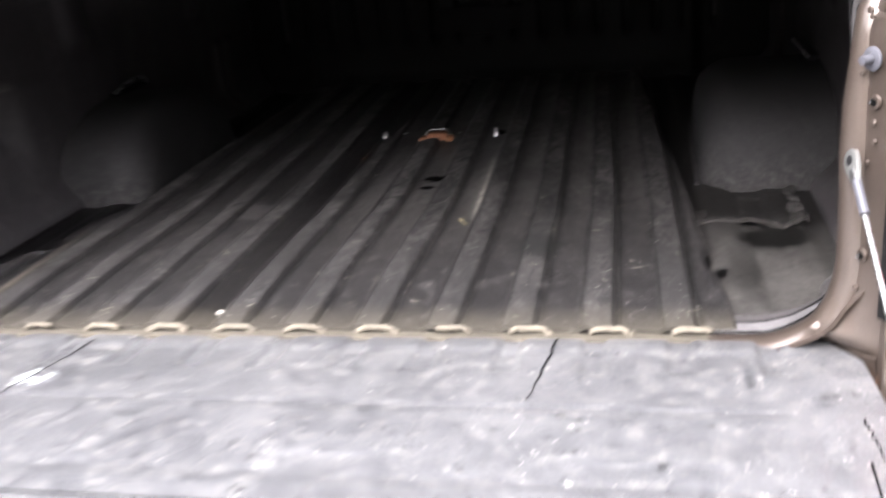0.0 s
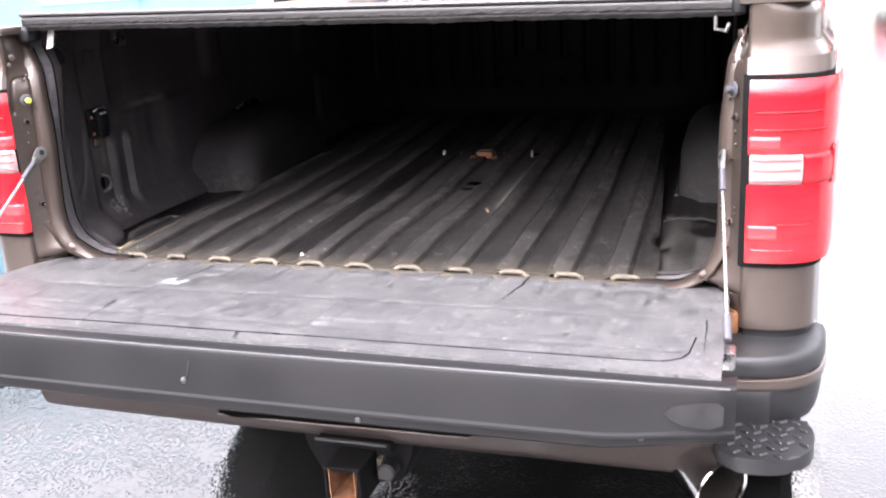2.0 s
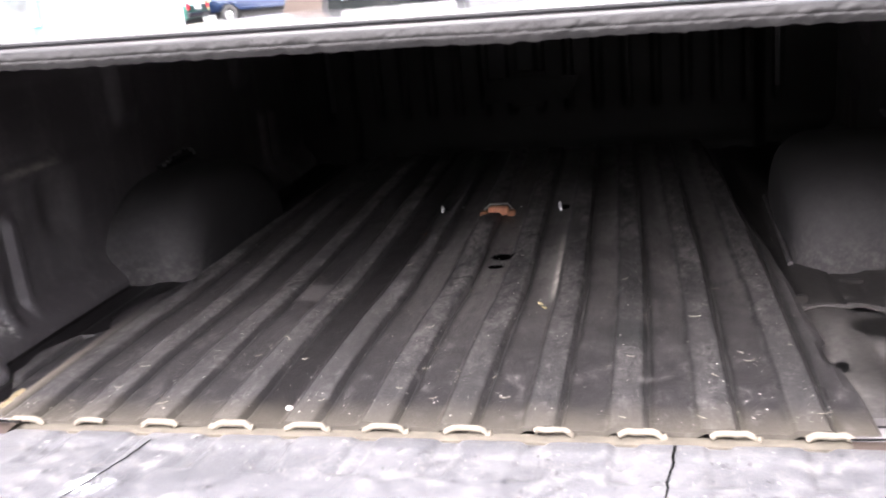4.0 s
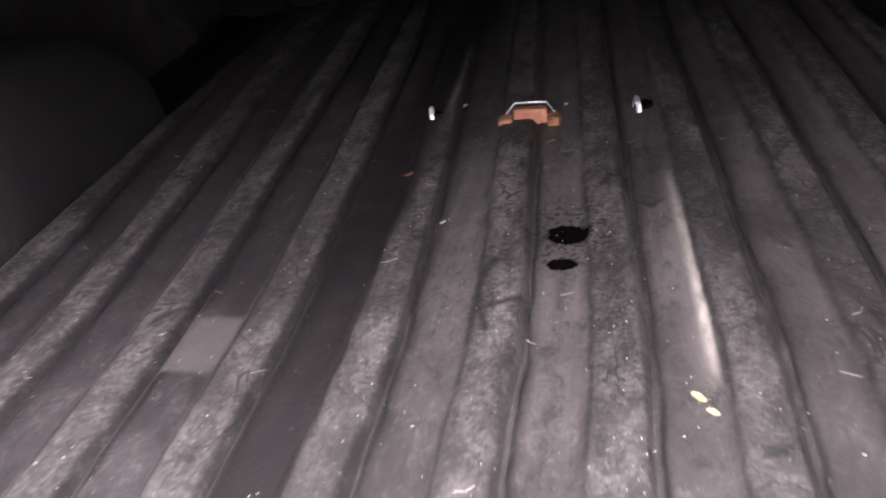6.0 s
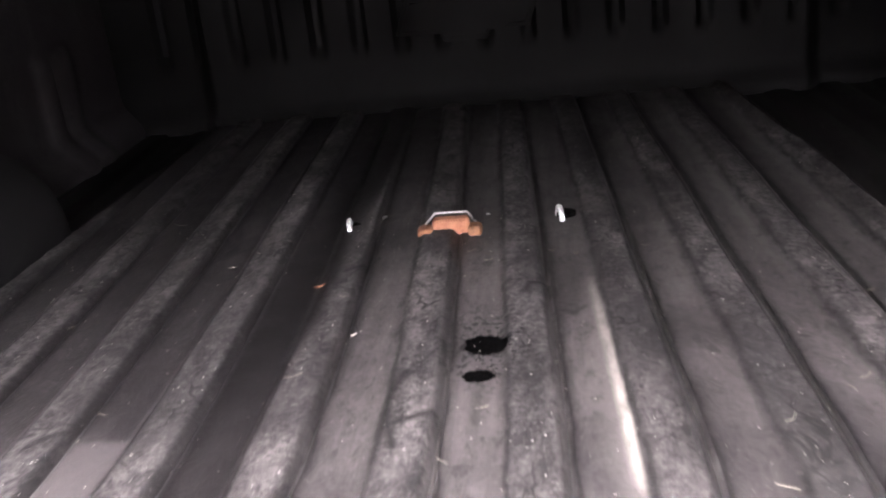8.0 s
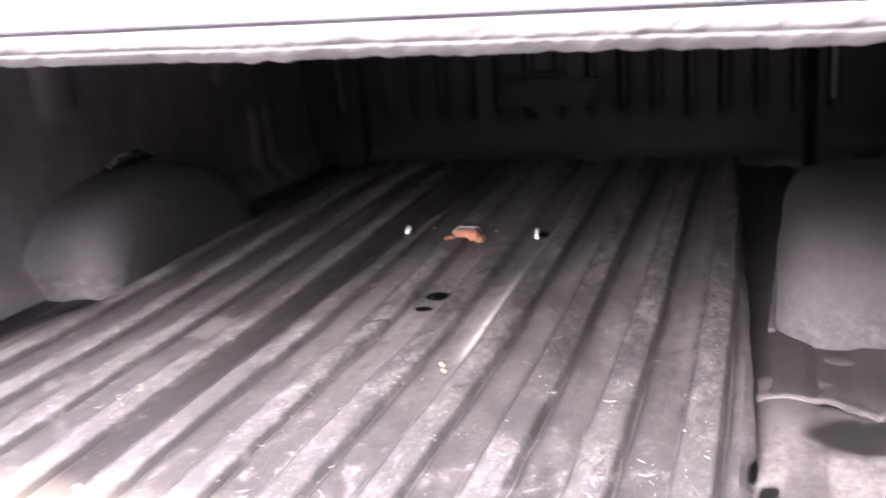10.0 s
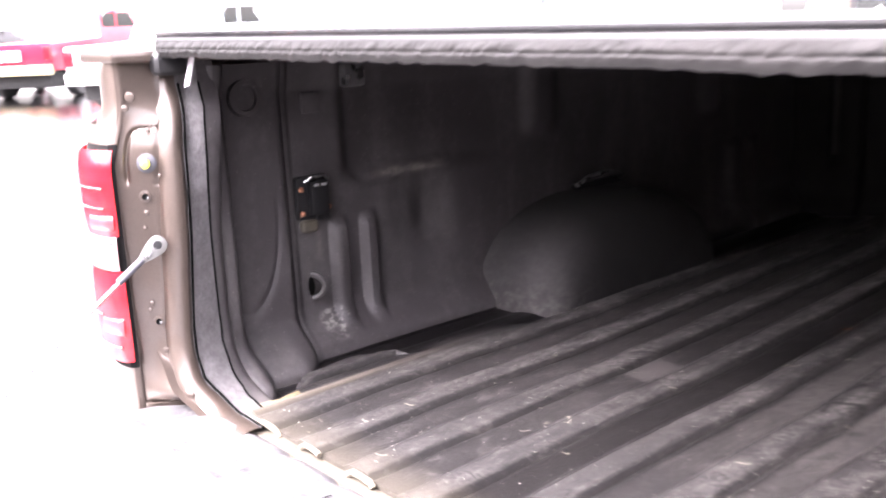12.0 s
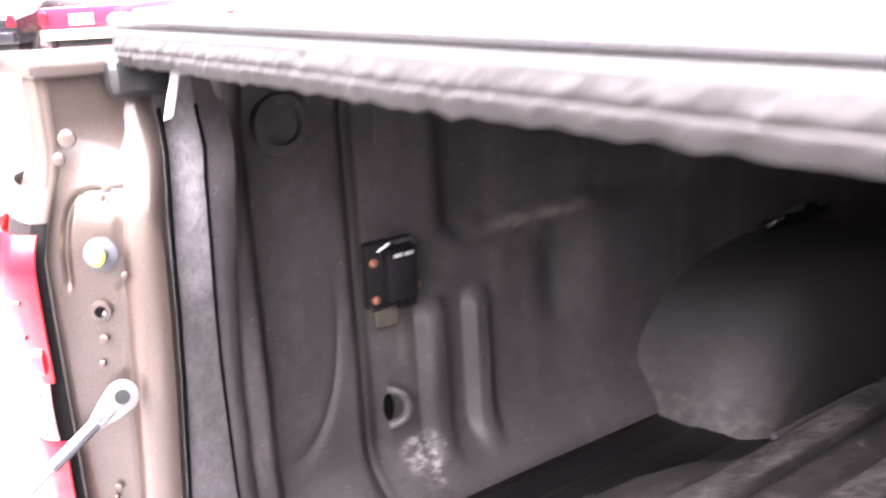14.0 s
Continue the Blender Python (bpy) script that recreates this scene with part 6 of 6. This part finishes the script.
def build_vehicle(name, label, place, turn, paint, trim, kind="pickup"):
    """A parked vehicle, nose along +x, standing on the ground at place."""
    level = GROUND + lot_height(*place)
    m = Matrix.Translation((*place, level)) @ pose(0, 0, 0, 0, 0, turn)
    car = thing(name, label, "pickup truck" if kind == "pickup" else "car", (*place, level))
    put = lambda bm: (bmesh.ops.transform(bm, matrix=m, verts=bm.verts), bm)[1]
    if kind == "pickup":
        prof = [(-2.75, 0.55), (-2.78, 1.12), (-0.75, 1.14), (-0.62, 1.62), (-0.45, 1.78), (0.75, 1.80), (1.42, 1.22), (2.55, 1.10), (2.75, 0.95), (2.78, 0.50)]
        glass = [(-0.55, 1.2), (-0.5, 1.6), (-0.38, 1.7), (0.70, 1.72), (1.25, 1.22)]
        wheels, r, wide = (-1.75, 1.85), 0.40, 0.95
    else:
        prof = [(-2.25, 0.42), (-2.3, 0.95), (-1.6, 1.02), (-1.0, 1.42), (0.45, 1.46), (1.15, 1.0), (2.1, 0.85), (2.28, 0.6), (2.25, 0.38)]
        glass = [(-1.45, 1.03), (-0.95, 1.36), (0.42, 1.4), (1.05, 1.02)]
        wheels, r, wide = (-1.4, 1.4), 0.33, 0.88
    arches = []
    low = prof[0][1]
    for wx in wheels[::-1]:
        arches += [(wx + (r + 0.07) * math.cos(a), max(low, r + (r + 0.07) * math.sin(a))) for a in (math.pi * k / 10 for k in range(11))]
    body = prism(prof + arches, "y", -wide, wide, 0.04)
    for v in body.verts:
        v.co.y *= 1 - 0.14 * step_up(v.co.z, 1.1, 1.8)
    part("body", put(body), paint, car)
    part("side_glass", put(prism(glass, "y", -wide * 0.93 - 0.012, wide * 0.93 + 0.012)), DARK_GLASS, car, "dark side glass")
    part("pillar", put(box((0.02, -wide * 0.93 - 0.02, 1.1), (0.12, wide * 0.93 + 0.02, 1.75 if kind == "pickup" else 1.42))), paint, car)
    for sgn in (-1, 1):
        for wx in wheels:
            at = Matrix.Translation((wx, sgn * (wide - 0.24), r)) @ pose(0, 0, 0, -90 * sgn, 0, 0)
            w = part("wheel", put(lathe([(r * 0.55, 0.02), (r * 0.9, 0), (r, 0.04), (r, 0.2), (r * 0.93, 0.25), (r * 0.62, 0.255), (r * 0.58, 0.2)], 28, at)), TYRE, car, "black tyre")
            part("rim", put(lathe([(r * 0.6, 0.2), (r * 0.58, 0.235), (r * 0.3, 0.2), (r * 0.15, 0.24), (0.01, 0.245)], 20, at)), STEEL, w, "bright alloy rim")
        part("tail_lamp", put(box((prof[1][0] - 0.03, sgn * (wide - 0.09) - 0.08, 0.78), (prof[1][0] + 0.06, sgn * (wide - 0.09) + 0.085, 1.04), 0.02)), RED_LENS, car, "red lamp")
        part("head_lamp", put(box((prof[-2][0] - 0.1, sgn * (wide - 0.2) - 0.14, 0.72), (prof[-2][0] + 0.05, sgn * (wide - 0.2) + 0.14, 0.9), 0.03)), CLEAR_LENS, car, "clear lamp")
    part("bumper", put(box((prof[0][0] - 0.13, -wide * 0.97, 0.48), (prof[0][0] + 0.05, wide * 0.97, 0.68), 0.03)), trim, car, "bumper")
    part("bumper", put(box((prof[-1][0] - 0.05, -wide * 0.97, 0.42), (prof[-1][0] + 0.12, wide * 0.97, 0.64), 0.03)), trim, car, "bumper")
    part("underbody", put(box((prof[0][0] + 0.15, -wide * 0.8, 0.22), (prof[-1][0] - 0.15, wide * 0.8, low + 0.05), 0.04)), TYRE, car, "dark underbody")
    part("plate", put(box((prof[0][0] - 0.055, -0.26, 0.76), (prof[0][0] - 0.02, 0.26, 0.98), 0.01)), TRIM_WHITE, car, "pale panel on the tail")
    part("sill_trim", put(box((-1.25, -wide - 0.015, low), (1.3, wide + 0.015, low + 0.12), 0.02)), trim, car, "lower trim")
    return car


def build_tree(place, height, seed):
    """A bare winter tree: trunk, limbs and twigs."""
    rng = random.Random(seed)
    tree = thing("bare_tree", "leafless tree at the edge of the lot", "tree", (*place, GROUND), "bare trees")
    base = Vector((*place, GROUND))
    trunk, limbs = bmesh.new(), bmesh.new()
    tube([base + Vector((0.15 * math.sin(k), 0, height * 0.5 * k / 5)) for k in range(6)], [0.22 - 0.025 * k for k in range(6)], 8, trunk)

    def grow(p, d, ln, r, depth):
        q = p + d * ln * 0.5 + Vector((rng.uniform(-1, 1), rng.uniform(-1, 1), 0)) * ln * 0.06
        e = p + d * ln
        tube([p, q, e], [r, r * 0.8, r * 0.55], 5 if depth > 1 else 4, limbs)
        if depth:
            for _ in range(4 if depth > 1 else 5):
                n = (d + Vector((rng.uniform(-1, 1), rng.uniform(-1, 1), rng.uniform(-0.25, 0.7))) * 0.75).normalized()
                grow(p + d * ln * rng.uniform(0.45, 1.0), n, ln * rng.uniform(0.5, 0.72), r * 0.5, depth - 1)
    for k in range(6):
        a = k * 1.05 + rng.random()
        grow(base + Vector((0, 0, height * rng.uniform(0.25, 0.5))), Vector((math.cos(a) * 0.7, math.sin(a) * 0.7, 0.8)).normalized(), height * 0.26, 0.09, 3)
    part("trunk", trunk, BARK, tree)
    part("crown", limbs, BARK, tree)


def build_woods():
    """A belt of bare woods with brush at its foot, added out of view behind where the truck's tail points: it holds low
    sky light out of the bed and reflects in the rear window.
    """
    rng = random.Random(21)
    bm = bmesh.new()
    for k in range(1000):
        a = radians(rng.uniform(-178, -2))
        d = rng.uniform(24, 34)
        p = Vector((d * math.cos(a), d * math.sin(a), GROUND))
        h = rng.uniform(4.5, 9.5)
        lean = Vector((rng.uniform(-0.4, 0.4), rng.uniform(-0.4, 0.4), 0))
        r = rng.uniform(0.05, 0.16)
        tube([p, p + lean * 0.5 + Vector((0, 0, h * 0.5)), p + lean + Vector((0, 0, h))], [r, r * 0.7, 0.012], 5, bm, False)
        for _ in range(20):
            z0 = rng.uniform(0.2, 0.95) * h
            b = rng.uniform(0, 2 * math.pi)
            q = p + lean * (z0 / h) + Vector((0, 0, z0))
            e = q + Vector((math.cos(b), math.sin(b), rng.uniform(0.3, 1.2))) * rng.uniform(0.6, 1.8)
            tube([q, q.lerp(e, 0.5) + Vector((0, 0, 0.1)), e], [r * 0.35, r * 0.22, 0.006], 3, bm, False)
    tagged(part("woods", bm, BARK, None), "belt of bare grey-brown trees added out of view round the lot", "woods", kind="stuff")

    # unseen brush wall, added to dim the light reaching deep into the bed
    def brush(u, v):
        a = radians(-180 + 180 * u)
        d = 27 + 1.2 * noise.noise((u * 90, v * 3, 0)) - 1.5 * v
        top = 2.3 + 1.0 * noise.noise((u * 60, 0, 3)) + 0.6 * noise.noise((u * 210, 0, 5))
        return (d * math.cos(a), d * math.sin(a), GROUND - 0.05 + top * v)
    tagged(part("brush", surf(brush, 420, 14), BRUSH, None), "dark brush added out of view at the foot of the woods", "brush", kind="stuff")


BRUSH = plain("brush", (0.04, 0.034, 0.022), 0.9, vary=0.6, scale=3, bump=0.8, dist=0.1, fine=12)
build_woods()
PALE_REFLECTION = plain("pale_reflection", (0.42, 0.41, 0.42), 0.6, vary=0.35, scale=6)
ORANGE_REFLECTION = plain("orange_reflection", (0.32, 0.16, 0.07), 0.5)
ROOM = plain("room_behind", (0.16, 0.12, 0.07), 0.7, vary=0.6, scale=3)
WINDOW_GLASS = make_glass("pane_glass")
BLUE_PAINT = make_paint("blue_paint", (0.007, 0.017, 0.05))
RED_PAINT = make_paint("red_paint", (0.45, 0.02, 0.05))
WHITE_PAINT = plain("white_paint", (0.75, 0.75, 0.75), 0.25, vary=0.05)
BLACK_PAINT = plain("black_paint", (0.015, 0.015, 0.018), 0.2, vary=0.2)
GREEN_PAINT = make_paint("green_paint", (0.02, 0.09, 0.07))
GOLD_TRIM = plain("gold_trim", (0.45, 0.38, 0.22), 0.4, 0.3)


def along(az, d, eye=(0.6, -1.3)):
    return (eye[0] + d * math.sin(radians(az)), eye[1] + d * math.cos(radians(az)))


build_building()
build_vehicle("parked_pickup", "dark blue pickup with bright wheels parked on the grass edge", along(-22.6, 40), 174, BLUE_PAINT, BLUE_PAINT)
build_vehicle("parked_car", "dark green car parked beside the blue pickup", along(-30.2, 40), 180, GREEN_PAINT, BLACK_PAINT, "car")
build_vehicle("parked_pickup", "red pickup with gold lower trim parked tail-on", (-21.65, 7.57), 130, RED_PAINT, GOLD_TRIM)
build_vehicle("parked_car", "black car parked beside the red pickup", (-23.8, 5.77), 130, BLACK_PAINT, BLACK_PAINT, "car")
build_vehicle("parked_pickup", "red pickup with tan lower trim parked ahead", along(13.2, 22), 0, RED_PAINT, GOLD_TRIM)
build_vehicle("parked_pickup", "white pickup parked tail-on beside the red one", (-16.5, 7.9), 125, WHITE_PAINT, WHITE_PAINT)
for k, (px, py) in enumerate(((-8, -19), (-3.0, -18), (2.5, -20), (7.5, -19))):
    build_tree((px, py), 8 + k % 3, k)
